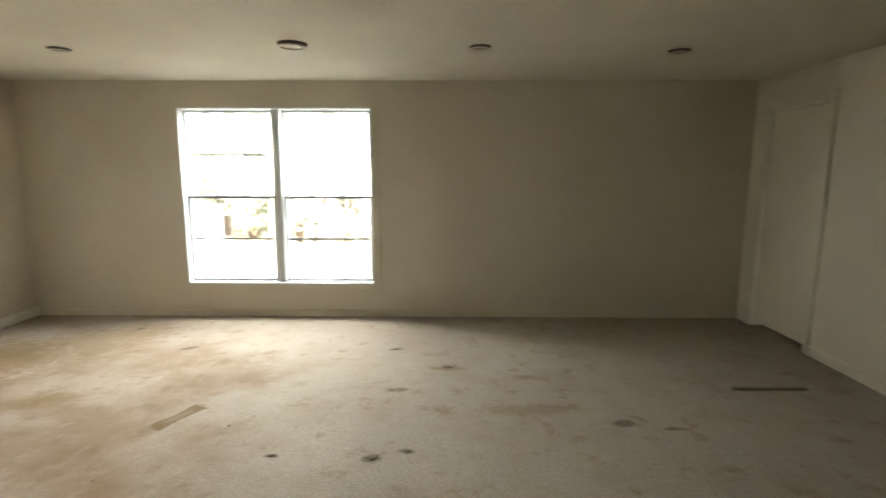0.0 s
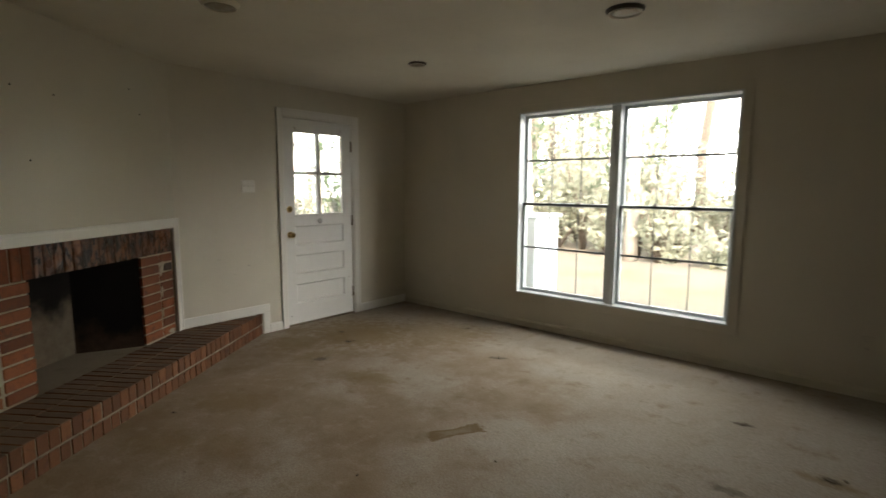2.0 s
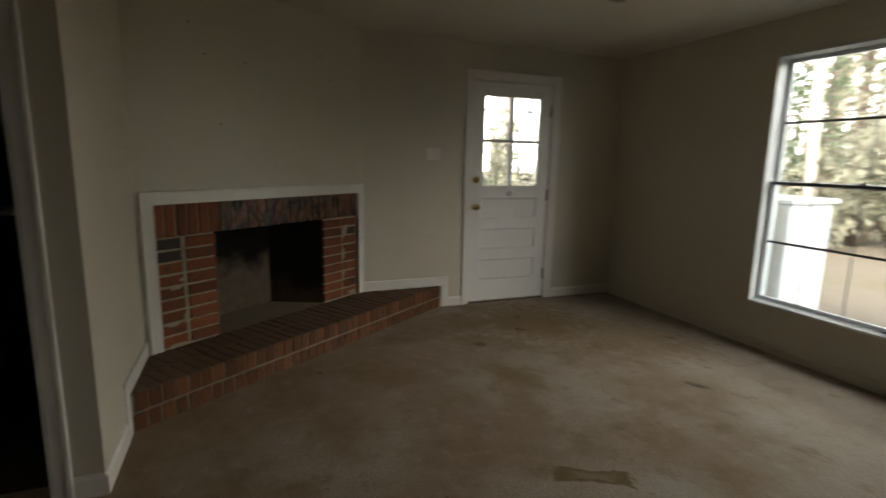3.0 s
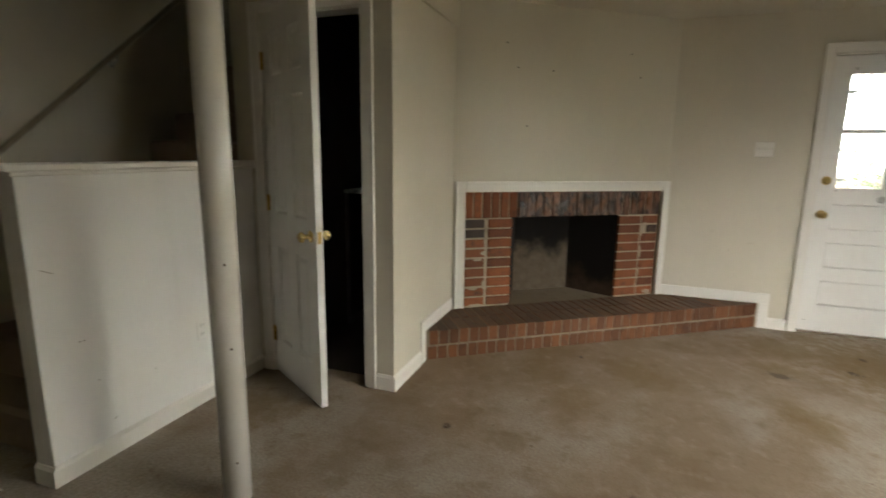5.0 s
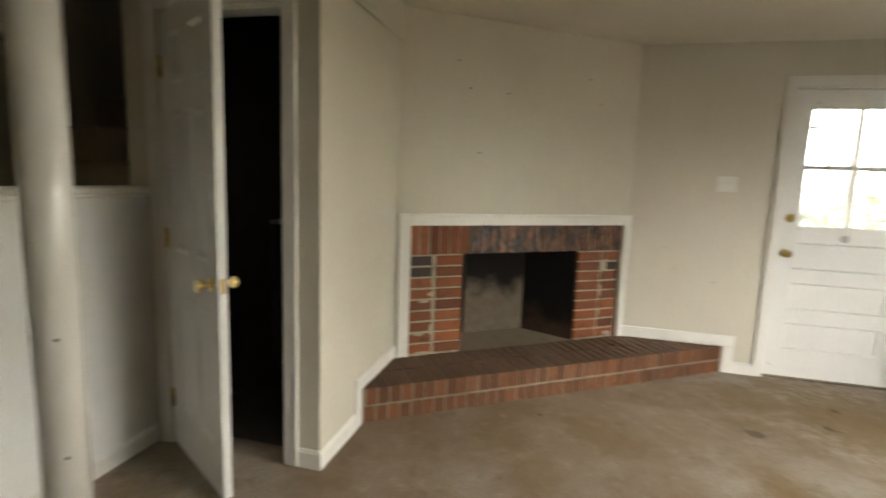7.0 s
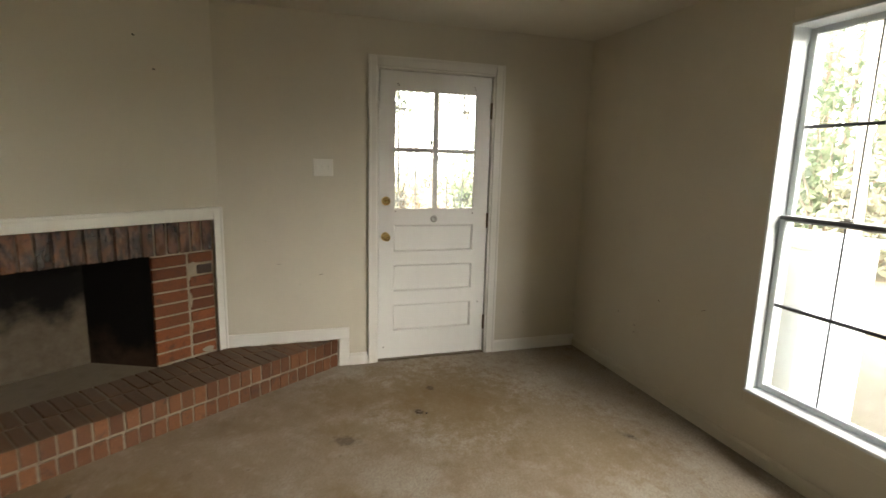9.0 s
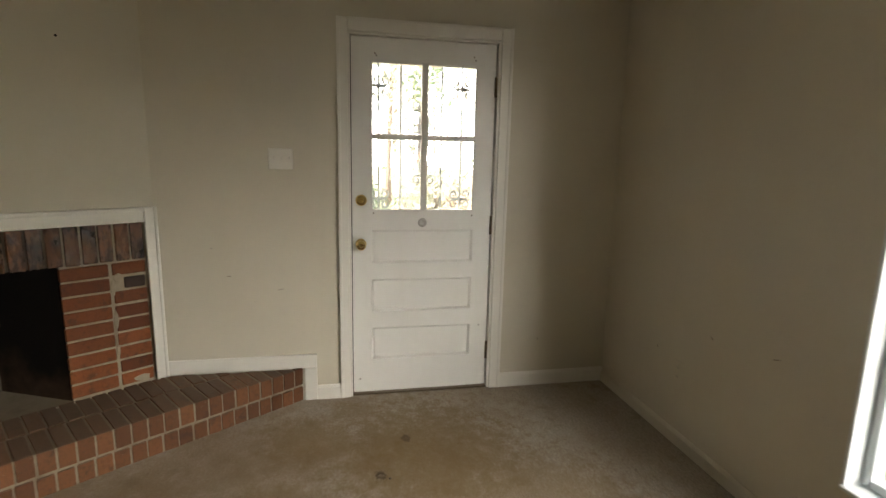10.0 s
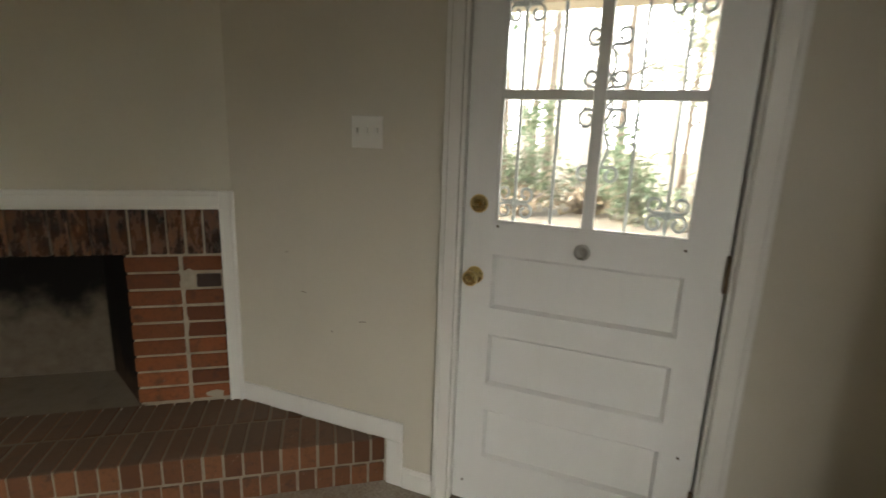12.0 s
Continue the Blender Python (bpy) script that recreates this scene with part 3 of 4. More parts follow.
def knob(parent, x, y, z, out=-1, material=BRASS, label="polished brass knob"):
    bm = bmesh.new()
    add_lathe(bm, [(0.031, 0), (0.031, 0.004), (0.026, 0.010), (0.012, 0.012), (0.011, 0.032), (0.020, 0.036), (0.027, 0.046), (0.027, 0.056), (0.019, 0.064), (0.006, 0.065), (0.004, 0.062)],
              pose(x, y, z, 90 if out < 0 else -90))
    return part("knob", bm, material, parent, label)


# Glazed back door to the porch.
back = tagged(thing("door_1", (WEST, 5.595, 0), "white painted back door, glass above three panels, closed", "door", turn=90), kind="structure")
casing(back, -0.42, 0.42, DOOR_TOP, 0.068, 0.058)
LX0, LX1, LY = -0.4025, 0.400, 0.014
GX0, GX1, GZ0, GZ1 = -0.297, 0.294, 1.102, 1.908
rows_of = [(0.219, 0.413), (0.512, 0.705), (0.801, 0.993)]
leaf_boxes = [(LX0, LY, 0.018, GX0, LY + 0.042, 2.028), (GX1, LY, 0.018, LX1, LY + 0.042, 2.028), (GX0, LY, GZ1, GX1, LY + 0.042, 2.028)]
levels = [0.018] + [z for r in rows_of for z in r] + [GZ0]
for lo, hi in zip(levels[::2], levels[1::2]):
    leaf_boxes.append((GX0, LY, lo, GX1, LY + 0.042, hi))
leaf_ob = part("leaf", boxes(leaf_boxes), DOOR_PAINT, back, "white painted wooden leaf")
for lo, hi in rows_of:
    part("panel", panel_sheet(GX0, lo, GX1, hi, LY + 0.001, 0.013, 0.012), DOOR_PAINT, leaf_ob)
part("muntin", boxes([(-0.018, LY + 0.004, GZ0, 0.018, LY + 0.034, GZ1), (GX0, LY + 0.005, 1.497, -0.018, LY + 0.033, 1.527), (0.018, LY + 0.005, 1.497, GX1, LY + 0.033, 1.527)], 0.003), DOOR_PAINT, leaf_ob)
part("glazing_bead", boxes([(GX0, LY + 0.004, GZ0, GX0 + 0.008, LY + 0.020, GZ1), (GX1 - 0.008, LY + 0.004, GZ0, GX1, LY + 0.020, GZ1),
                            (GX0, LY + 0.004, GZ0, GX1, LY + 0.020, GZ0 + 0.008), (GX0, LY + 0.004, GZ1 - 0.008, GX1, LY + 0.020, GZ1)], 0.002), DOOR_PAINT, leaf_ob)
for x0, x1 in ((GX0 + 0.004, -0.014), (0.014, GX1 - 0.004)):
    for z0, z1 in ((GZ0 + 0.004, 1.501), (1.523, GZ1 - 0.004)):
        pane = part("pane", boxes([(x0, LY + 0.022, z0, x1, LY + 0.026, z1)]), GLASS, leaf_ob, "clear glass")
        pane.visible_shadow = False
knob(back, -0.356, LY, 0.913)
bolt = bmesh.new()
add_lathe(bolt, [(0.032, 0), (0.032, 0.005), (0.026, 0.014), (0.010, 0.016), (0.008, 0.015)], pose(-0.353, LY, 1.161, 90))
join(bolt, boxes([(-0.362, LY - 0.036, 1.157, -0.344, LY - 0.014, 1.165)], 0.002))
part("deadbolt", bolt, BRASS, back, "brass deadbolt with a thumb turn")
viewer = bmesh.new()
add_lathe(viewer, [(0.026, 0), (0.026, 0.004), (0.022, 0.009), (0.014, 0.010), (0.012, 0.006), (0.004, 0.006)], pose(-0.006, LY, 1.035, 90))
part("door_viewer", viewer, STEEL, back, "round dull metal viewer plate")
for z in (0.245, 1.02, 1.80):
    bm = boxes([(LX1 - 0.004, LY - 0.003, z - 0.05, LX1 + 0.006, LY + 0.004, z + 0.05)], 0.001)
    add_tube(bm, [(LX1 + 0.002, LY - 0.008, z - 0.055), (LX1 + 0.002, LY - 0.008, z + 0.055)], 0.008, 10)
    part("hinge", bm, DARK_METAL, back, "dark bronze hinge")
# Strips added to block the light leak; near-black stands for the gap's shade.
part("door_stop", boxes([(-0.41, LY + 0.044, 0, -0.375, LY + 0.056, DOOR_TOP - 0.012), (0.375, LY + 0.044, 0, 0.41, LY + 0.056, DOOR_TOP - 0.012), (-0.375, LY + 0.044, 2.0, 0.375, LY + 0.056, DOOR_TOP - 0.012)]), DARK_HOLE, back, "near-black door stop darkening the gap round the leaf")
for x, z in ((-0.275, 1.945), (-0.268, 1.935), (0.272, 1.955), (0.281, 1.938), (0.286, 1.075), (-0.285, 1.09), (-0.365, 0.10), (0.35, 0.405)):
    bm = bmesh.new()
    add_lathe(bm, [(0.0045, 0), (0.0045, 0.002), (0.002, 0.003)], pose(x, LY, z, 90), 8)
    part("screw", bm, DARK_METAL, back)
part("threshold", boxes([(-0.42, 0.0, 0, 0.42, 0.16, 0.012)], 0.003), DARK_METAL, back, "worn metal threshold")


def curl(x, z, sx, sz, size, y):
    """A C-scroll that leaves (x, z) towards (sx, sz) and winds in on itself."""
    cx, cz = 1.15 * size, 1.0 * size
    pts = [(0.0, 0.0), (0.35 * size, 0.06 * size)]
    for k in range(15):
        a = radians(-75 + 24 * k)
        r = size * (1.0 - 0.52 * k / 14)
        pts.append((cx + r * math.cos(a) * 0.9, cz + r * math.sin(a)))
    return [(x + sx * px_, y, z + sz * pz_) for px_, pz_ in pts]


# Wrought-iron guard outside the glass.
GY = LY + 0.075
BARS = [-0.252, -0.128, 0.006, 0.108, 0.225]
for x in BARS:
    part("grille_bar", boxes([(x - 0.005, GY - 0.005, 0.95, x + 0.005, GY + 0.005, 2.00)], 0.001), IRON, back, "grey painted iron bar")
for z in (0.95, 2.00):
    part("grille_rail", boxes([(-0.33, GY - 0.006, z - 0.008, 0.33, GY + 0.006, z + 0.008)], 0.001), IRON, back, "grey painted iron rail")
part("grille_post", boxes([(s * 0.33 - 0.008, GY - 0.008, 0.90, s * 0.33 + 0.008, GY + 0.008, 2.03) for s in (-1, 1)], 0.001), IRON, back, "grey painted iron frame")
for x in (BARS[0], BARS[4]):
    for z in (1.79, 1.165):
        for sx in (-1, 1):
            for sz in (-1, 1):
                bm = bmesh.new()
                add_tube(bm, curl(x + 0.005 * sx, z + 0.003 * sz, sx, sz, 0.0265, GY), 0.0050, 6)
                part("scroll", bm, IRON, back)
        part("rosette", boxes([(x - 0.012, GY - 0.011, z - 0.015, x + 0.012, GY + 0.011, z + 0.015)], 0.005), IRON, back)
for z, sz, size in ((1.662, 1, 0.027), (1.540, 1, 0.027), (1.475, -1, 0.031), (1.300, -1, 0.026)):
    for sx in (-1, 1):
        bm = bmesh.new()
        stem = [(BARS[2] + sx * (0.006 + 0.020 * math.sin(radians(9 * k))), GY, z - sz * 0.11 + sz * 0.0055 * k) for k in range(20)]
        add_tube(bm, stem + curl(BARS[2] + sx * 0.010, z, sx, sz, size, GY)[1:], 0.0052, 6)
        part("scroll", bm, IRON, back)

# Six-panel closet door, standing open into the room.
util = tagged(thing("door_2", (JUT_X, (UTIL_Y0 + UTIL_Y1) / 2, 0), "white six-panel closet door standing ajar on brass hinges", "door", turn=90), kind="structure")
half = (UTIL_Y1 - UTIL_Y0) / 2
casing(util, -half, half, 2.04, 0.065)
OPEN = 58.5
hinged = Matrix.Translation((-half + 0.016, -0.010, 0)) @ pose(0, 0, 0, 0, 0, OPEN - 90)
DW, DT = 0.615, 0.035
stile, mull = 0.105, 0.10
px = [(stile, (DW - mull) / 2), ((DW + mull) / 2, DW - stile)]
pz = [(0.22, 0.79), (0.98, 1.60), (1.71, 1.92)]
bm = boxes([(0.003, 0, 0.012, stile, DT, 2.025), (DW - stile, 0, 0.012, DW, DT, 2.025), (px[0][1], 0, 0.012, px[1][0], DT, 2.025)]
           + [(x0, 0, lo, x1, DT, hi) for x0, x1 in px for lo, hi in ((0.012, 0.22), (0.79, 0.98), (1.60, 1.71), (1.92, 2.025))])
bm.transform(hinged)
leaf_two = part("leaf", bm, DOOR_PAINT, util, "white painted hollow-core leaf")
for x0, x1 in px:
    for lo, hi in pz:
        bm = panel_sheet(x0, lo, x1, hi, 0.0005, 0.011, 0.012, 0.008)
        join(bm, panel_sheet(x0, lo, x1, hi, 0.0005, 0.011, 0.012, 0.008), Matrix.Translation((0, DT, 0)) @ Matrix.Diagonal((1, -1, 1, 1)))
        bm.transform(hinged)
        part("panel", bm, DOOR_PAINT, leaf_two)
for z in (0.245, 1.03, 1.80):
    bm = boxes([(0.0, -0.002, z - 0.045, 0.022, 0.001, z + 0.045)], 0.0005)
    add_tube(bm, [(-0.002, -0.006, z - 0.047), (-0.002, -0.006, z + 0.047)], 0.007, 10)
    bm.transform(hinged)
    part("hinge", bm, BRASS, util, "brass hinge")
for out, y in ((-1, 0.0), (1, DT)):
    ob = knob(util, DW - 0.062, y, 0.905, out, label="polished brass knob")
    ob.data.transform(hinged)
bm = boxes([(DW - 0.001, 0.006, 0.875, DW + 0.002, DT - 0.006, 0.935)], 0.0005)
bm.transform(hinged)
part("latch_plate", bm, BRASS, util, "brass latch plate")

# Plain door in the shaded side wall.
side_door = tagged(thing("door_3", (EAST, 6.18, 0), "plain cream painted door in deep shade, closed", "door", turn=-90), kind="structure")
casing(side_door, -0.38, 0.38, 2.04, 0.065, coat=WALL)
# Added panel blocks outside light; its near-black colour darkens the gap below the door.
setting("wall_behind_side_door", boxes([(4.46, 5.6, -0.1, 4.54, 6.8, TOP)]), SHADE_BLACK, "added near-black wall closing the gap behind the side door", "wall")
part("leaf", boxes([(-0.366, 0.035, 0.045, 0.366, 0.07, 2.026)], 0.002), WALL, side_door, "flat cream painted leaf")

# ---- half wall, column, stairs ----
setting("wall_half", boxes([(JUT_X, 1.73, 0, 0.365, STAIR_Y, 1.218)], 0.003), WALL_DAYLIT, "off-white half wall guarding the stairs", "half wall")
bm = boxes([(JUT_X, 1.70, 1.236, 0.405, 1.862, 1.264)], 0.006)
join(bm, boxes([(JUT_X, 1.715, 1.218, 0.382, 1.846, 1.236)], 0.004))
setting("trim_half_wall_cap", bm, TRIM, "white moulded wooden cap on the half wall", "trim")

post = thing("column", (0.15, 2.53, 0), "round cream painted steel support column", "column")
bm = bmesh.new()
add_lathe(bm, [(0.0550, 0.0), (0.0550, TOP - 0.012)], sides=40)
part("shaft", bm, COLUMN, post)
part("top_plate", boxes([(-0.10, -0.075, TOP - 0.012, 0.10, 0.075, TOP)], 0.002), COLUMN, post)
for z, a in ((0.93, 50), (0.62, 55), (0.17, 48)):
    bm = bmesh.new()
    add_lathe(bm, [(0.005, 0), (0.005, 0.002), (0.003, 0.003)], pose(0.0550 * math.cos(radians(a)), 0.0550 * math.sin(radians(a)), z) @ pose(0, 0, 0, 0, 90, 0) if a == 0 else pose(0, 0, z, 0, 0, a) @ pose(0.0548, 0, 0, 0, 90, 0), 8)
    part("screw", bm, DARK_METAL, post)

stairs = tagged(thing("stairs_1", (0.24, 0.752, 0), "carpeted brown staircase climbing behind the half wall", "stairs"), kind="structure")
RISE, RUN = 0.197, 0.228
for k in range(13):
    x1 = -k * RUN + 0.022
    bm = boxes([(x1 - RUN - 0.03, 0.0, k * RISE - (0.0 if k == 0 else 0.02), x1, 0.976, (k + 1) * RISE)], 0.022)
    part("step", bm, STAIR_CARPET, stairs)

rail = thing("handrail", (0.42, SOUTH, 0.0), "slim painted wooden handrail fixed to the stair wall", "handrail")
slope = 0.86
bm = bmesh.new()
add_tube(bm, [(-0.13, 0.02, 0.78 + 0.135 * slope), (-0.13, 0.065, 0.78 + 0.13 * slope), (-2.9, 0.065, 0.78 + 2.9 * slope)], 0.0155, 12)
part("rail", bm, RAIL_PAINT, rail)
for x in (-0.30, -1.32, -2.5):
    bm = bmesh.new()
    z = 0.78 - x * slope
    add_tube(bm, [(x, 0.0, z - 0.075), (x, 0.03, z - 0.07), (x, 0.062, z - 0.05), (x, 0.065, z - 0.02)], 0.007, 8)
    add_lathe(bm, [(0.022, 0), (0.022, 0.005), (0.010, 0.008)], pose(x, 0.0, z - 0.075, -90), 12)
    part("bracket", bm, STEEL, rail)
bm = bmesh.new()
add_tube(bm, [(0.335, 0.86, 0.21), (0.345, 0.92, 0.16), (0.355, 1.00, 0.07), (0.38, 1.10, 0.012), (0.42, 1.25, 0.006), (0.43, 1.45, 0.006), (0.46, 1.66, 0.006)], 0.004, 8)
tagged(part("cable", bm, CABLE), "loose white cable hanging down the bottom step", "cable")

# ---- fireplace ----
fire = thing("fireplace", (FIRE_A.x, FIRE_A.y, 0), "corner brick fireplace with a soot-blackened opening", "fireplace", turn=FIRE_TURN)
BX0, BX1, BZ1 = 0.095, 1.755, 1.050
OX0, OX1, OZ1 = 0.472, 1.382, 0.856
setting("wall_fireplace", boxes([(-0.03, 0, BZ1, FIRE_LONG + 0.03, 0.10, TOP), (-0.03, 0, 0, BX0 - 0.01, 0.10, BZ1), (BX1 + 0.01, 0, 0, FIRE_LONG + 0.03, 0.10, BZ1)], m=FIRE), WALL, "cream painted drywall across the corner above the fireplace", "wall")
for row in ((0.020, -0.018, HEARTH_HIGH, BX0, 0, BZ1 + 0.075), (BX1, -0.018, HEARTH_HIGH, BX1 + 0.058, 0, BZ1 + 0.075), (BX0, -0.018, BZ1, BX1, 0, BZ1 + 0.075)):
    a, b, c, d, e, f = row
    bm = boxes([row], 0.004)
    join(bm, boxes([(a, b - 0.008, f - 0.020, d, b, f) if d - a > 1 else ((a, b - 0.008, c, a + 0.018, b, f) if a < 1 else (d - 0.016, b - 0.008, c, d, b, f))], 0.003))
    join(bm, boxes([(a, b - 0.003, c, d, b, c + 0.012) if d - a > 1 else ((d - 0.012, b - 0.003, c, d, b, f - 0.075) if a < 1 else (a, b - 0.003, c, a + 0.012, b, f - 0.075))], 0.001))
    part("surround", bm, TRIM, fire, "white moulded wooden surround")
for row in ((BX0 - 0.01, 0.014, 0.0, OX0 - 0.006, 0.11, BZ1), (OX1 + 0.006, 0.014, 0.0, BX1 + 0.01, 0.11, BZ1), (OX0 - 0.006, 0.014, OZ1 + 0.008, OX1 + 0.006, 0.11, BZ1)):
    part("mortar", boxes([row]), MORTAR_SOOT if row[2] > 0.5 else MORTAR, fire, "sooty mortar" if row[2] > 0.5 else "rough grey mortar")
BACK0, BACK1, DEEP = 0.66, 1.16, 0.385
fz0, fz1 = HEARTH_HIGH - 0.004, OZ1 + 0.12
outline = [(OX0 + 0.002, 0.022), (BACK0, DEEP), (BACK1, DEEP), (OX1 - 0.002, 0.022)]
for (xa, ya), (xb, yb) in zip(outline, outline[1:]):
    off = 0.05 * Vector((-(yb - ya), xb - xa)).normalized()
    quad = [(xa, ya), (xb, yb), (xb + off.x, yb + off.y), (xa + off.x, ya + off.y)]
    one = bmesh.new()
    add_prism(one, quad, fz0 - 0.1, fz1)
    part("firebox_wall", one, FIREBOX if xa == BACK0 else FIREBOX_SIDE, fire, "sooty firebrick lining")
part("smoke_shelf", boxes([(OX0 - 0.03, 0.105, fz1, OX1 + 0.03, DEEP + 0.1, fz1 + 0.06)]), FIREBOX, fire, "soot-black lid")
part("firebox_floor", boxes([(OX0 - 0.02, -0.002, HEARTH_HIGH - 0.08, OX1 + 0.02, DEEP + 0.04, HEARTH_HIGH - 0.006)]), ASH, fire, "ash-grey firebox floor")

# ---- switch, outlets, ceiling lamps ----
plate = thing("light_switch", (WEST, 4.821, 1.38), "ivory three-gang light switch plate on the wall", "light switch", turn=90)
switch_plate = part("plate", boxes([(-0.064, -0.006, -0.056, 0.064, 0.0, 0.056)], 0.003), PLASTIC, plate)
for x in (-0.040, 0.0, 0.040):
    part("toggle", boxes([(x - 0.005, -0.016, -0.004, x + 0.005, -0.005, 0.014), (x - 0.008, -0.0075, -0.016, x + 0.008, -0.005, 0.016)], 0.001), PLASTIC, switch_plate)


def outlet(x, y, z, turn, label, coat=WALL):
    o = thing("power_outlet", (x, y, z), label, "outlet", "wall outlets", turn)
    face = part("plate", boxes([(-0.035, -0.005, -0.057, 0.035, 0.0, 0.057)], 0.003), coat, o)
    for up in (-0.024, 0.024):
        bm = bmesh.new()
        add_lathe(bm, [(0.016, 0), (0.016, 0.002), (0.015, 0.003)], pose(0, -0.005, up, 90), 16)
        part("socket", bm, coat, face)
        part("slot", boxes([(-0.007, -0.0086, up - 0.004, -0.005, -0.0078, up + 0.005), (0.005, -0.0086, up - 0.004, 0.007, -0.0078, up + 0.005)]), DARK_HOLE, face)
    return o


outlet(-2.167, NORTH, 0.374, 0, "painted-over wall outlet low on the wall")
outlet(1.414, NORTH, 0.36, 0, "painted-over wall outlet low on the wall")
outlet(-0.41, STAIR_Y, 0.40, 180, "painted-over wall outlet on the half wall", WALL_DAYLIT)


def flush_lamp(x, y, radius, dark):
    o = thing("ceiling_lamp", (x, y, TOP), "round flush ceiling lamp with a dark drum, unlit", "ceiling lamp", "flush ceiling lamps")
    deep = 0.20 * radius
    bm = bmesh.new()
    add_lathe(bm, [(radius, 0.0), (radius, -0.003), (radius * 0.97, -deep * 0.5), (radius * 0.90, -deep), (radius * 0.84, -deep), (radius * 0.84, -0.002)], sides=36)
    drum = part("drum", bm, LAMP_DARK if dark else LAMP_TRIM, o, "dark bronze drum" if dark else "off-white drum")
    bm = bmesh.new()
    add_lathe(bm, [(radius * 0.84, -deep * 0.7), (radius * 0.89, -deep * 1.02), (radius * 0.86, -deep * 1.3), (radius * 0.80, -deep * 1.2), (radius * 0.79, -deep * 0.7)], sides=36)
    part("rim", bm, LAMP_TRIM, drum, "off-white metal rim")
    bm = bmesh.new()
    add_lathe(bm, [(radius * 0.80, -deep * 0.75), (radius * 0.5, -deep * 0.95), (0.004, -deep * 1.0)], sides=36)
    part("lens", bm, LAMP_LENS, drum, "dull brown lens")
    return o


for x, y, r, d in ((-1.42, 5.48, 0.072, True), (0.28, 5.34, 0.102, True), (1.56, 5.43, 0.075, True), (2.99, 5.55, 0.075, True), (-1.30, 3.86, 0.10, False)):
    flush_lamp(x, y, r, d)

# Screw holes left above the fireplace.
for u, z in ((0.379, 2.075), (0.468, 1.916), (0.74, 1.907), (1.374, 2.058), (1.467, 1.897), (0.55, 1.52)):
    bm = bmesh.new()
    add_lathe(bm, [(0.006, 0), (0.006, 0.0015), (0.003, 0.002)], FIRE @ pose(u, 0, z, 90), 8)
    tagged(part("wall_plug", bm, DARK_HOLE), "dark empty screw hole in the painted wall", "wall plug", "screw holes above the fireplace")

for u, z, long, turn in ((4.53, 0.745, 0.022, 4), (4.80, 0.665, 0.030, -8), (4.66, 0.60, 0.010, 30), (6.33, 0.30, 0.014, 60), (4.45, 0.90, 0.012, 15)):
    m = pose(WEST, u, z, 0, 0, 90) @ pose(0, 0, 0, 0, turn, 0)
    tagged(part("scuff_mark", boxes([(-long / 2, -0.0012, -0.0012, long / 2, 0.0, 0.0012)], m=m), DARK_METAL), "small dark scuff on the cream wall", "scuff", "scuffs on the walls")
for x, z, long, turn in ((-1.97, 0.62, 0.02, 30), (-1.62, 0.66, 0.035, -20), (-2.35, 0.44, 0.012, 60)):
    m = pose(x, NORTH, z, 0, turn, 0)
    tagged(part("scuff_mark", boxes([(-long / 2, -0.0012, -0.0012, long / 2, 0.0, 0.0012)], m=m), DARK_METAL), "small dark scuff on the cream wall", "scuff", "scuffs on the walls")
for x, z, long, turn in ((0.20, 0.55, 0.03, 2), (0.15, 0.36, 0.012, 40), (0.10, 0.16, 0.02, -20), (0.30, 0.86, 0.05, 25), (-0.12, 0.30, 0.008, 0)):
    m = pose(x, STAIR_Y, z, 0, 0, 180) @ pose(0, 0, 0, 0, turn, 0)
    tagged(part("scuff_mark", boxes([(-long / 2, -0.0012, -0.0012, long / 2, 0.0, 0.0012)], m=m), RAIL_PAINT), "small brown scuff on the half wall", "scuff", "scuffs on the walls")


def flake(long, wide, thick, rng):
    """A flat irregular scrap."""
    bm = bmesh.new()
    k = 9
    outline = [(long * rng.uniform(0.6, 1.0) * math.cos(2 * math.pi * q / k), wide * rng.uniform(0.6, 1.0) * math.sin(2 * math.pi * q / k)) for q in range(k)]
    add_prism(bm, outline, 0.0, thick, thick * 0.4)
    for v in bm.verts:
        v.co.z += 0.25 * thick * math.sin(40 * v.co.x + 25 * v.co.y)
    return bm


scrap_rng = random.Random(5)
for x, y, a, b in ((0.91, 5.82, 0.030, 0.013), (1.34, 5.43, 0.026, 0.014), (1.40, 5.47, 0.016, 0.010), (0.95, 4.20, 0.028, 0.019), (0.41, 4.21, 0.018, 0.010), (1.13, 4.26, 0.020, 0.010), (-2.10, 5.29, 0.019, 0.014),
                   (-0.84, 5.83, 0.028, 0.010), (0.05, 4.52, 0.010, 0.007), (-0.38, 3.98, 0.012, 0.007), (-1.56, 6.33, 0.022, 0.010), (-0.61, 3.12, 0.012, 0.010), (-1.76, 3.67, 0.012, 0.006), (-2.08, 5.33, 0.010, 0.006)):
    bm = flake(a, b, 0.006, scrap_rng)
    bm.transform(pose(x, y, 0.001, 0, 0, scrap_rng.uniform(0, 180)))
    tagged(part("debris_scrap", bm, WOOD_DARK), "small dark dry scrap lying on the stained carpet", "debris", "scraps on the carpet")
bm = boxes([(3.31, 5.05, 0.001, 3.82, 5.085, 0.012)], 0.003)
tagged(part("wood_strip", bm, WOOD_DARK), "thin dark wooden strip lying on the carpet", "wood strip")
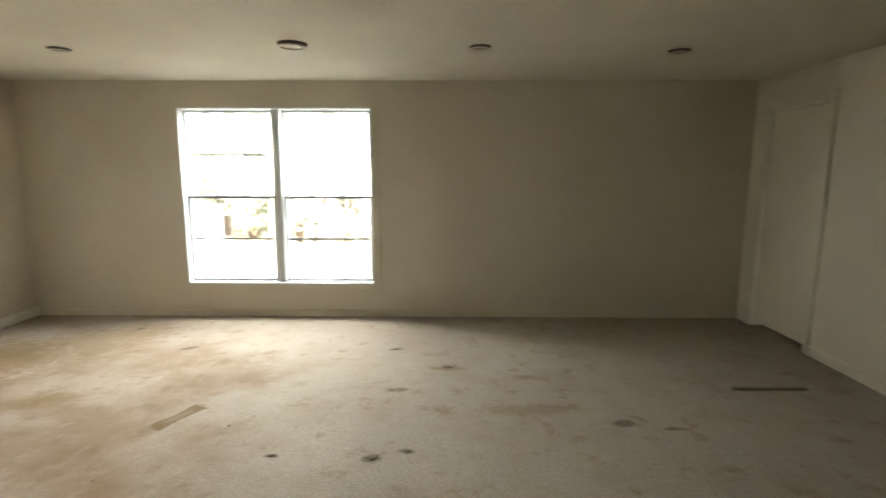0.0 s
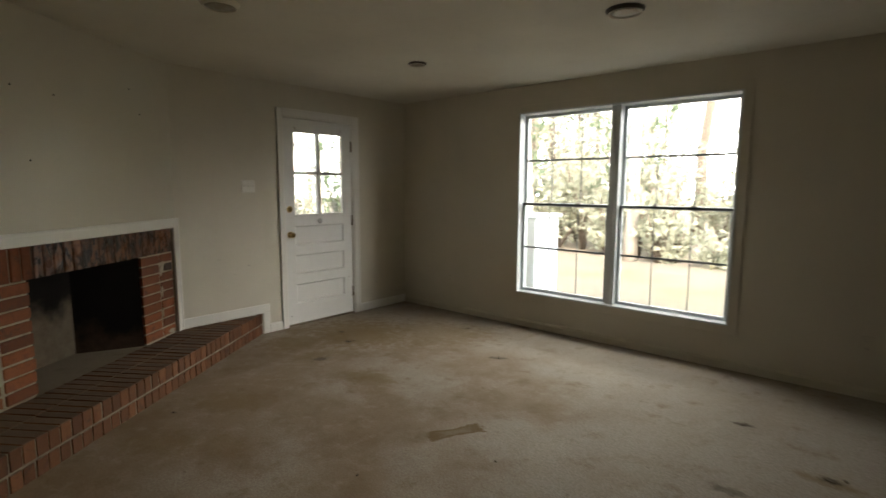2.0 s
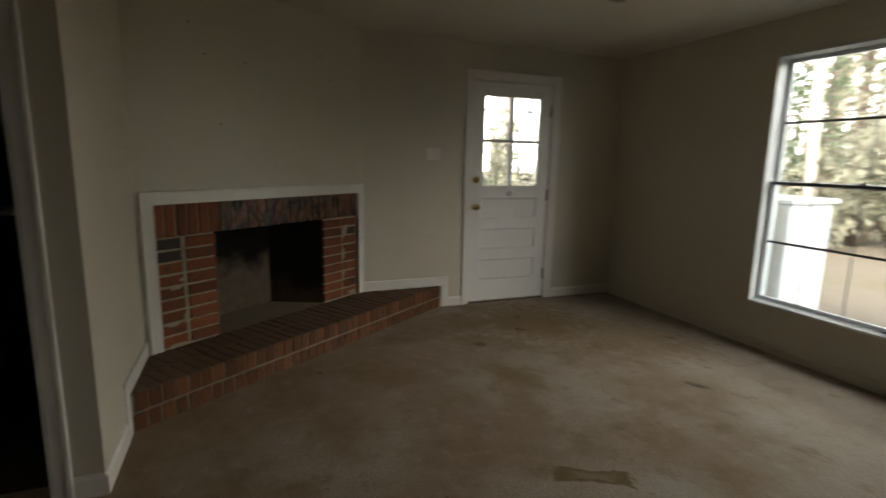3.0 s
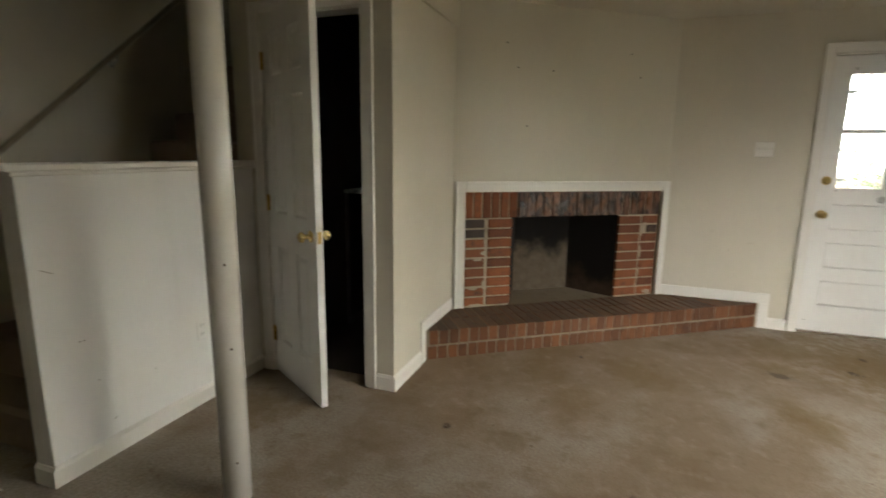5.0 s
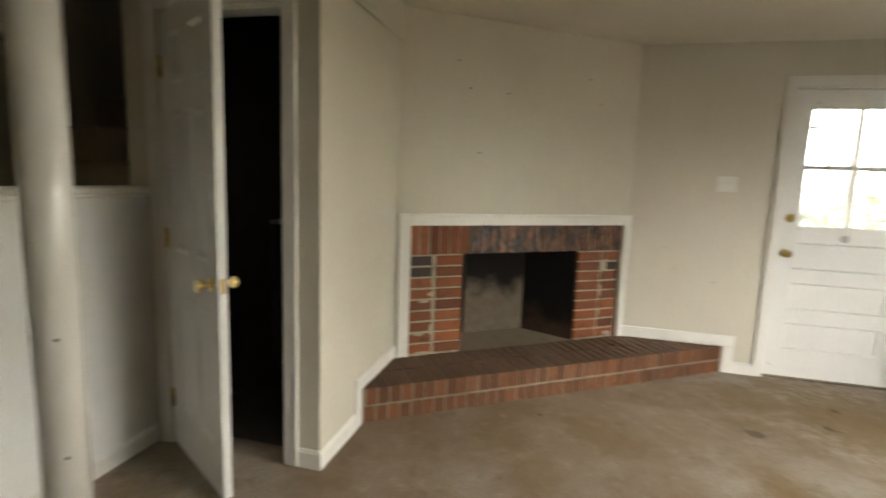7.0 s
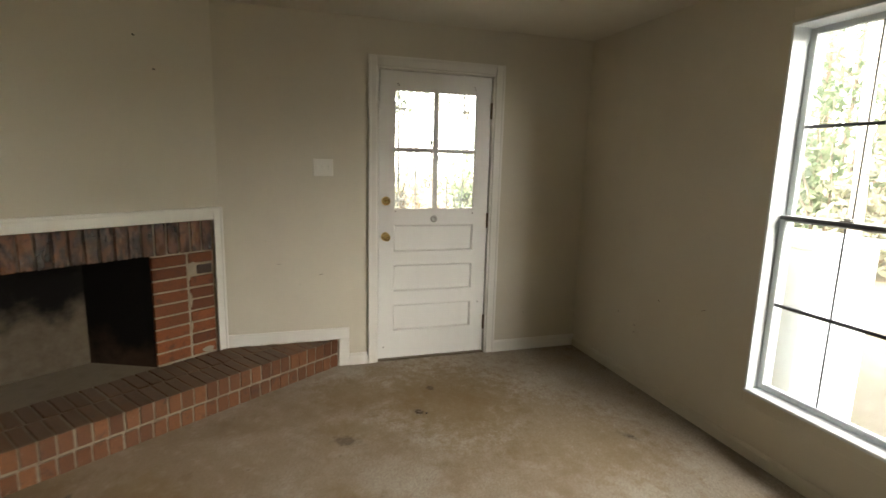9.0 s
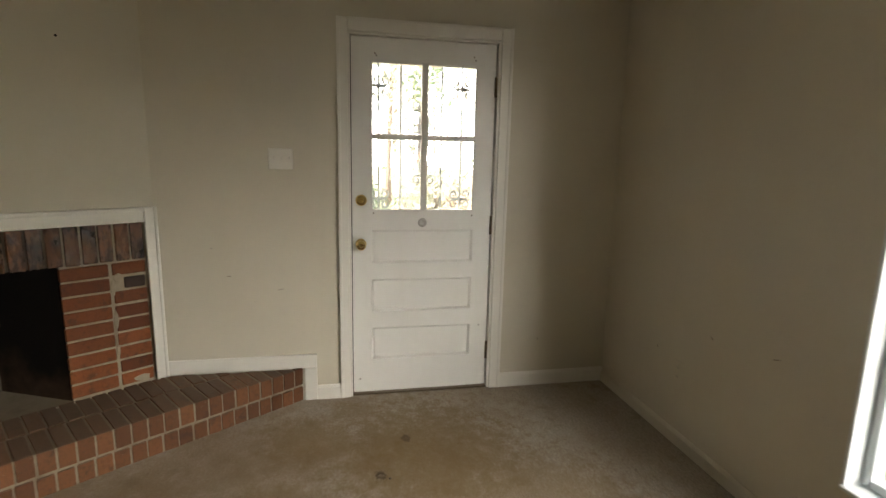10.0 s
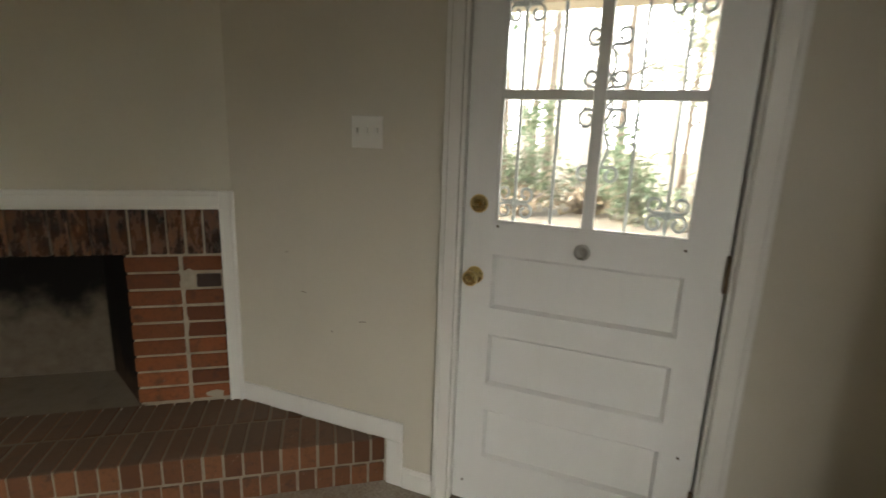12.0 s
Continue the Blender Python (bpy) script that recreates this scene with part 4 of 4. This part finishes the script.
# Sheets added inside the closet; their near-black colour stands in for its shade.
setting("wall_closet_shade", boxes([(-2.42, STAIR_Y, 0, -0.985, STAIR_Y + 0.012, TOP)]), SHADE_BLACK, "added near-black sheet darkening the closet side", "wall")
setting("wall_closet_shade", boxes([(-2.42, 2.588, 0, -0.985, 2.60, TOP)]), SHADE_BLACK, "added near-black sheet darkening the closet side", "wall")
setting("ceiling_closet", boxes([(-2.42, STAIR_Y + 0.012, TOP - 0.012, -0.985, 2.588, TOP - 0.002)]), SHADE_BLACK, "added near-black sheet darkening the closet ceiling", "ceiling")
setting("floor_closet", boxes([(-2.42, STAIR_Y + 0.012, 0.0, -0.99, 2.588, 0.005)]), SHADE_BLACK, "added near-black slab darkening the closet floor", "floor")
shelf = thing("closet_shelf", (-1.9, 2.2, 0), "dark metal shelf in the unlit closet", "shelf")
part("board", boxes([(-0.15, -0.30, 1.02, 0.15, 0.36, 1.045)], 0.003), STEEL, shelf)
# Legs share the near-black so they sink into the closet's darkness.
for sx in (-0.13, 0.13):
    for sy in (-0.28, 0.34):
        part("leg", boxes([(sx - 0.015, sy - 0.015, 0.005, sx + 0.015, sy + 0.015, 1.02)], 0.002), SHADE_BLACK, shelf)

# ---- outside ----
# Bright overcast sky low over the woods.
haze = bpy.data.materials.new("overcast_haze")
haze.use_nodes = True
haze.node_tree.nodes.remove(haze.node_tree.nodes["Principled BSDF"])
glow = haze.node_tree.nodes.new("ShaderNodeEmission")
glow.inputs["Color"].default_value, glow.inputs["Strength"].default_value = (1.0, 0.965, 0.885, 1), 2.2
haze.node_tree.links.new(glow.outputs[0], haze.node_tree.nodes["Material Output"].inputs["Surface"])
bm = bmesh.new()
ring = [(75 * math.cos(radians(a)), 75 * math.sin(radians(a))) for a in range(20, 206, 5)]
for (xa, ya), (xb, yb) in zip(ring, ring[1:]):
    bm.faces.new([bm.verts.new(q) for q in ((xa, ya, -0.3), (xb, yb, -0.3), (xb, yb, 48), (xa, ya, 48))])
bmesh.ops.remove_doubles(bm, verts=bm.verts[:], dist=0.01)
setting("backdrop", bm, haze, "pale overcast sky low over the woods", "sky")
setting("ground", boxes([(-150, -150, -0.40, 150, 150, -0.16)]), GROUND, "leaf-strewn brown ground under bare woods", "ground")
setting("porch_floor", boxes([(-5.6, 4.2, -0.16, -3.06, 7.4, -0.02)]), plain("porch_concrete", (0.42, 0.39, 0.34), 0.9, vary=0.15, scale=5.0), "pale concrete porch slab", "porch")
setting("porch_beam", boxes([(-5.5, 3.6, 2.33, -5.25, 8.2, 2.56), (-5.25, 3.6, 2.50, -3.06, 8.2, 2.56)]), SOFFIT, "beige painted porch beam and soffit", "porch")
bm = boxes([(-2.10, 7.02, -0.16, -1.24, 7.50, 1.06)], 0.01)
join(bm, boxes([(-2.13, 6.99, 1.06, -1.21, 7.53, 1.10)], 0.01))
tagged(part("utility_box", bm, VINYL), "tall white utility box standing outside by the window", "utility box")


def tree(x, y, high, girth, bark, leaves, density, seed, low=0.45):
    rng = random.Random(seed)
    t = thing("tree", (x, y, -0.17), "slender woodland tree with sparse late-autumn leaves" if density < 500 else "leafy woodland tree with green foliage", "tree", "woodland trees")
    bm = bmesh.new()
    lean = Vector((rng.uniform(-0.03, 0.03), rng.uniform(-0.03, 0.03), 1.0))
    pts = [lean * (high * k / 9) + Vector((rng.uniform(-0.04, 0.04), rng.uniform(-0.04, 0.04), 0)) * (k > 0) for k in range(10)]
    add_tube(bm, pts, [girth * (1.25 if k == 0 else 1.0 - 0.085 * k) for k in range(10)], 10)
    tips = []
    for k in range(11):
        s = rng.uniform(low, 0.97)
        start = lean * (high * s)
        a, reach = rng.uniform(0, 6.28), rng.uniform(0.10, 0.22) * high * (1.15 - s)
        mid = start + Vector((math.cos(a) * reach * 0.5, math.sin(a) * reach * 0.5, reach * 0.30))
        tip = start + Vector((math.cos(a + 0.3) * reach, math.sin(a + 0.3) * reach, reach * rng.uniform(0.4, 0.9)))
        add_tube(bm, [start, mid, tip], [girth * 0.34 * (1.2 - s), girth * 0.2 * (1.2 - s), 0.008], 5)
        tips += [(start + (tip - start) * q, reach) for q in (0.5, 0.75, 1.0)]
    part("trunk", bm, bark, t)
    part("crown", leaf_cloud(tips, density, rng, 0.09), leaves, t)
    return t


def leaf_cloud(tips, count, rng, size):
    """Many small leaves round the tips, uneven, with gaps."""
    bm = bmesh.new()
    for k in range(count):
        c, spread = tips[int(rng.random() ** 1.3 * len(tips))]
        p = c + Vector((rng.gauss(0, 0.22), rng.gauss(0, 0.22), rng.gauss(0, 0.18))) * max(spread, 0.4)
        a = Vector((rng.uniform(-1, 1), rng.uniform(-1, 1), rng.uniform(-1, 1))).normalized() * size * rng.uniform(0.6, 1.6)
        b = a.orthogonal().normalized() * size * rng.uniform(0.3, 0.7)
        bm.faces.new([bm.verts.new(q) for q in (p - a, p + b, p + a, p - b)])
    return bm


def bush(x, y, high, wide, leaves, seed, count=900):
    rng = random.Random(seed)
    t = thing("bush", (x, y, -0.17), "loose green understorey shrub at the wood's edge", "bush", "woodland shrubs")
    bm = bmesh.new()
    tips = []
    for k in range(16):
        a, r, h = rng.uniform(0, 6.28), rng.uniform(0.1, 0.5) * wide, rng.uniform(0.25, 1.0) * high
        tip = Vector((math.cos(a) * r, math.sin(a) * r, h))
        add_tube(bm, [(0.04 * math.cos(a), 0.04 * math.sin(a), 0), tip * 0.5 + Vector((0, 0, 0.1)), tip], [0.03, 0.018, 0.006], 5)
        tips += [(tip, 0.35 * wide), (tip * 0.7, 0.4 * wide), (tip * 0.45, 0.4 * wide)]
    part("stems", bm, BARK_DARK, t)
    part("foliage", leaf_cloud(tips, count, rng, 0.075), leaves, t)
    return t


layout = random.Random(7)
for k in range(26):
    x, y = layout.uniform(-14, 8), 0.0
    y = 15.5 + layout.uniform(0, 14)
    pale = layout.random() < 0.5
    tree(x, y, layout.uniform(9, 16), layout.uniform(0.09, 0.20), BARK_PALE if pale else BARK_DARK, layout.choice((LEAF_GREEN, LEAF_YELLOW, LEAF_BROWN)), layout.choice((160, 260, 420)), 100 + k, 0.4)
for k, (x, y, g) in enumerate(((-2.6, 13.2, 0.13), (-4.6, 12.4, 0.10), (-7.2, 13.6, 0.15), (-0.6, 14.0, 0.12), (-5.9, 11.6, 0.09), (-9.5, 13.0, 0.14))):
    tree(x, y, 12.0, g, BARK_PALE, LEAF_YELLOW, 220, 800 + k, 0.3)
for k, (x, y, h, w, m) in enumerate(((-8.0, 15.0, 4.2, 2.6, LEAF_GREEN), (-5.2, 16.0, 3.6, 2.4, LEAF_YELLOW), (-3.4, 15.2, 4.6, 2.2, LEAF_GREEN), (-1.6, 17.0, 3.0, 2.6, LEAF_YELLOW),
                                     (-0.2, 15.0, 2.6, 2.2, LEAF_GREEN), (-6.4, 18.0, 5.2, 2.8, LEAF_YELLOW), (1.6, 17.5, 2.6, 2.4, LEAF_BROWN), (-10.5, 17.0, 4.0, 3.0, LEAF_GREEN))):
    bush(x, y, h, w, m, 300 + k, 1700)
for k in range(15):
    a = radians(104 + 4.2 * k + layout.uniform(-1.5, 1.5))
    d = layout.uniform(5.2, 7.6) / max(0.55, math.sin(a))
    bush(-0.3 + d * math.cos(a), 6.74 + d * math.sin(a), layout.uniform(1.5, 3.6), layout.uniform(1.3, 2.2), layout.choice((LEAF_GREEN, LEAF_YELLOW, LEAF_YELLOW, LEAF_BROWN)), 950 + k, 850)
for k in range(6):
    bush(-1.6 + 0.9 * k + layout.uniform(-0.3, 0.3), 12.6 + layout.uniform(0, 1.6), layout.uniform(0.6, 1.2), 1.2, layout.choice((LEAF_GREEN, LEAF_YELLOW)), 980 + k, 420)
for k in range(8):
    tree(layout.uniform(-21, -9.5), 5.6 + layout.uniform(-5.0, 3.2), layout.uniform(8, 12), layout.uniform(0.07, 0.15), layout.choice((BARK_PALE, BARK_DARK)), layout.choice((LEAF_YELLOW, LEAF_GREEN)), 900, 1100 + k, 0.10)
for k in range(9):
    bush(layout.uniform(-12.5, -8.8), 2.0 + 0.75 * k + layout.uniform(-0.3, 0.3), layout.uniform(0.4, 1.0), 1.5, layout.choice((LEAF_BROWN, LEAF_YELLOW)), 1150 + k, 240)
for k in range(16):
    a, d = radians(layout.uniform(107, 150)), layout.uniform(11, 26)
    tree(d * math.cos(a), 6.7 + d * math.sin(a), layout.uniform(8, 13), layout.uniform(0.07, 0.16), layout.choice((BARK_PALE, BARK_DARK)), layout.choice((LEAF_YELLOW, LEAF_GREEN, LEAF_BROWN, LEAF_YELLOW)), 560, 900 + k, 0.10)
# Unseen trees and bushes, added north-east to keep sky light off the fireplace.
for k in range(18):
    a, d = radians(layout.uniform(36, 74)), layout.uniform(13, 26)
    tree(0.5 + d * math.cos(a), 6.7 + d * math.sin(a), layout.uniform(8, 13), layout.uniform(0.10, 0.2), BARK_DARK, LEAF_GREEN, 900, 600 + k, 0.12)
for k in range(9):
    a, d = radians(36 + 4.6 * k), layout.uniform(11, 15)
    bush(0.5 + d * math.cos(a), 6.7 + d * math.sin(a), layout.uniform(4.0, 5.5), 3.2, LEAF_GREEN, 700 + k, 1500)
for k in range(16):
    x = -13.0 - layout.uniform(0, 13)
    tree(x, layout.uniform(-4, 13), layout.uniform(8, 14), layout.uniform(0.09, 0.20), BARK_PALE if k % 2 else BARK_DARK, layout.choice((LEAF_GREEN, LEAF_YELLOW)), layout.choice((160, 300, 420)), 400 + k, 0.35)
for k, (x, y, h, w, m) in enumerate(((-12.0, 3.4, 1.6, 2.2, LEAF_GREEN), (-11.5, 5.6, 1.7, 2.2, LEAF_GREEN), (-13.5, 7.6, 2.0, 2.4, LEAF_YELLOW), (-14.0, 1.2, 2.0, 2.4, LEAF_YELLOW), (-12.5, 9.6, 2.2, 2.6, LEAF_GREEN))):
    bush(x, y, h, w, m, 500 + k)
rng = random.Random(11)
bm = bmesh.new()
for k in range(150):
    a = rng.uniform(radians(55), radians(215))
    d = rng.uniform(32, 60)
    x, y, h, g = d * math.cos(a), d * math.sin(a) + 4, rng.uniform(8, 15), rng.uniform(0.08, 0.22)
    add_tube(bm, [(x, y, -0.2), (x + rng.uniform(-0.3, 0.3), y, h * 0.5), (x + rng.uniform(-0.6, 0.6), y, h)], [g, g * 0.7, 0.02], 5)
tagged(part("far_woods", bm, BARK_PALE), "distant bare tree trunks in pale woods", "woods", kind="stuff")

# ---- bricks ----
rng = random.Random(3)


def brick_mesh(name, w, d, h, material, bevel=0.004):
    return mesh_of(name, boxes([(0, 0, 0, w, d, h)], bevel), material)


def place_brick(data, parent, x, y, z, tilt=0.4):
    ob = new("brick", data)
    ob.parent = parent
    ob.matrix_basis = pose(x + rng.uniform(-0.0012, 0.0012), y + rng.uniform(-0.002, 0.002), z + rng.uniform(-0.001, 0.001), rng.uniform(-tilt, tilt), rng.uniform(-tilt, tilt), rng.uniform(-tilt, tilt))
    return ob


# Soldier course over the opening.
count = 24
pitch = (BX1 - BX0) / count
soldier = [brick_mesh("brick", pitch - 0.009 - 0.001 * k, 0.09, 0.187, BRICK_SOOT) for k in range(2)]
clean = [brick_mesh("brick", pitch - 0.009 - 0.001 * k, 0.09, 0.187, BRICK) for k in range(2)]
for k in range(count):
    place_brick(clean[k % 2] if k < 6 else soldier[k % 2], fire, BX0 + k * pitch + 0.004, 0.004, OZ1 + 0.004, 0.5)
# Nine courses on either side.
course = (OZ1 - HEARTH_HIGH) / 9
long_l, short_l = brick_mesh("brick", 0.190, 0.09, course - 0.012, BRICK), brick_mesh("brick", 0.155, 0.09, course - 0.013, BRICK)
long_r, short_r = brick_mesh("brick", 0.200, 0.09, course - 0.012, BRICK), brick_mesh("brick", 0.150, 0.09, course - 0.012, BRICK)
burnt_l, burnt_r = brick_mesh("brick", 0.150, 0.09, course - 0.014, BRICK_BLACK), brick_mesh("brick", 0.095, 0.09, course - 0.016, BRICK_BLACK)
for k in range(9):
    z = HEARTH_HIGH + k * course + 0.006
    place_brick(long_l, fire, OX0 - 0.190, 0.004, z)
    place_brick(burnt_l if k in (7, 8) else short_l, fire, BX0 + 0.006 + rng.uniform(0, 0.008), 0.006 + rng.uniform(0, 0.004), z)
    place_brick(long_r, fire, OX1, 0.004, z)
    if k == 7:
        place_brick(burnt_r, fire, OX1 + 0.265, 0.007, z)
    else:
        place_brick(short_r, fire, OX1 + 0.216, 0.005 + rng.uniform(0, 0.003), z)

# Raised hearth: two rowlock courses in front, two rows on top, cut to the side walls.
inv = FIRE.inverted()


def inside(outline):
    """Cuts an outline in the fireplace's frame to the room side of both walls."""
    world_pts = [(FIRE @ Vector((p[0], p[1], 0))).xy.to_tuple() for p in outline]
    world_pts = clip(world_pts, (-1, 0), -(WEST + 0.003))
    world_pts = clip(world_pts, (0, -1), -(JUT_Y + 0.003)) if len(world_pts) > 2 else []
    return [(inv @ Vector((p[0], p[1], 0))).xy.to_tuple() for p in world_pts]


hearth = thing("hearth", (FIRE_A.x, FIRE_A.y, 0), "raised red-brown brick hearth, two courses high, dusty on top", "hearth", turn=FIRE_TURN)
core = inside([(-1.2, -HEARTH_DEEP + 0.006), (3.2, -HEARTH_DEEP + 0.006), (3.2, -0.02), (-1.2, -0.02)])
bm = bmesh.new()
add_prism(bm, core, 0.0, HEARTH_HIGH - 0.005, 0.001)
part("mortar", bm, MORTAR_HEARTH, hearth, "pale mortar")
step = 0.0685
row_deep = (HEARTH_DEEP - 0.010) / 2
for y0, y1, z0, z1, shift in ((-HEARTH_DEEP, -HEARTH_DEEP + row_deep, 0.002, 0.086, 0.0), (-HEARTH_DEEP, -HEARTH_DEEP + row_deep, 0.099, HEARTH_HIGH, 0.010), (-HEARTH_DEEP + row_deep + 0.010, 0.0, 0.10, HEARTH_HIGH, 0.02)):
    for k in range(-16, 48):
        x0 = k * step + shift + rng.uniform(-0.002, 0.002)
        outline = inside([(x0, y0 + rng.uniform(-0.003, 0.002)), (x0 + step - 0.010, y0 + rng.uniform(-0.003, 0.002)), (x0 + step - 0.010, y1), (x0, y1)])
        if len(outline) < 3:
            continue
        area = 0.5 * abs(sum(a[0] * b[1] - b[0] * a[1] for a, b in zip(outline, outline[1:] + outline[:1])))
        if area < 0.0008:
            continue
        bm = bmesh.new()
        add_prism(bm, outline, z0, z1 + rng.uniform(-0.002, 0.0015), 0.004)
        part("brick", bm, BRICK_HEARTH, hearth)

# Smeared mortar over the ragged joints.
for u, z, a, b in ((0.262, 0.70, 0.016, 0.05), (0.250, 0.60, 0.030, 0.022), (0.20, 0.555, 0.045, 0.016), (0.262, 0.50, 0.015, 0.05), (0.17, 0.335, 0.055, 0.014), (0.255, 0.36, 0.018, 0.05), (0.20, 0.205, 0.07, 0.014),
                   (1.592, 0.72, 0.012, 0.05), (1.618, 0.775, 0.028, 0.026), (1.594, 0.56, 0.013, 0.06), (1.592, 0.40, 0.012, 0.05), (1.690, 0.222, 0.045, 0.024)):
    bm = flake(a, b, 0.004, rng)
    bm.transform(pose(u, 0.0045, z, 90))
    part("mortar_smear", bm, MORTAR, fire, "pale smeared mortar")
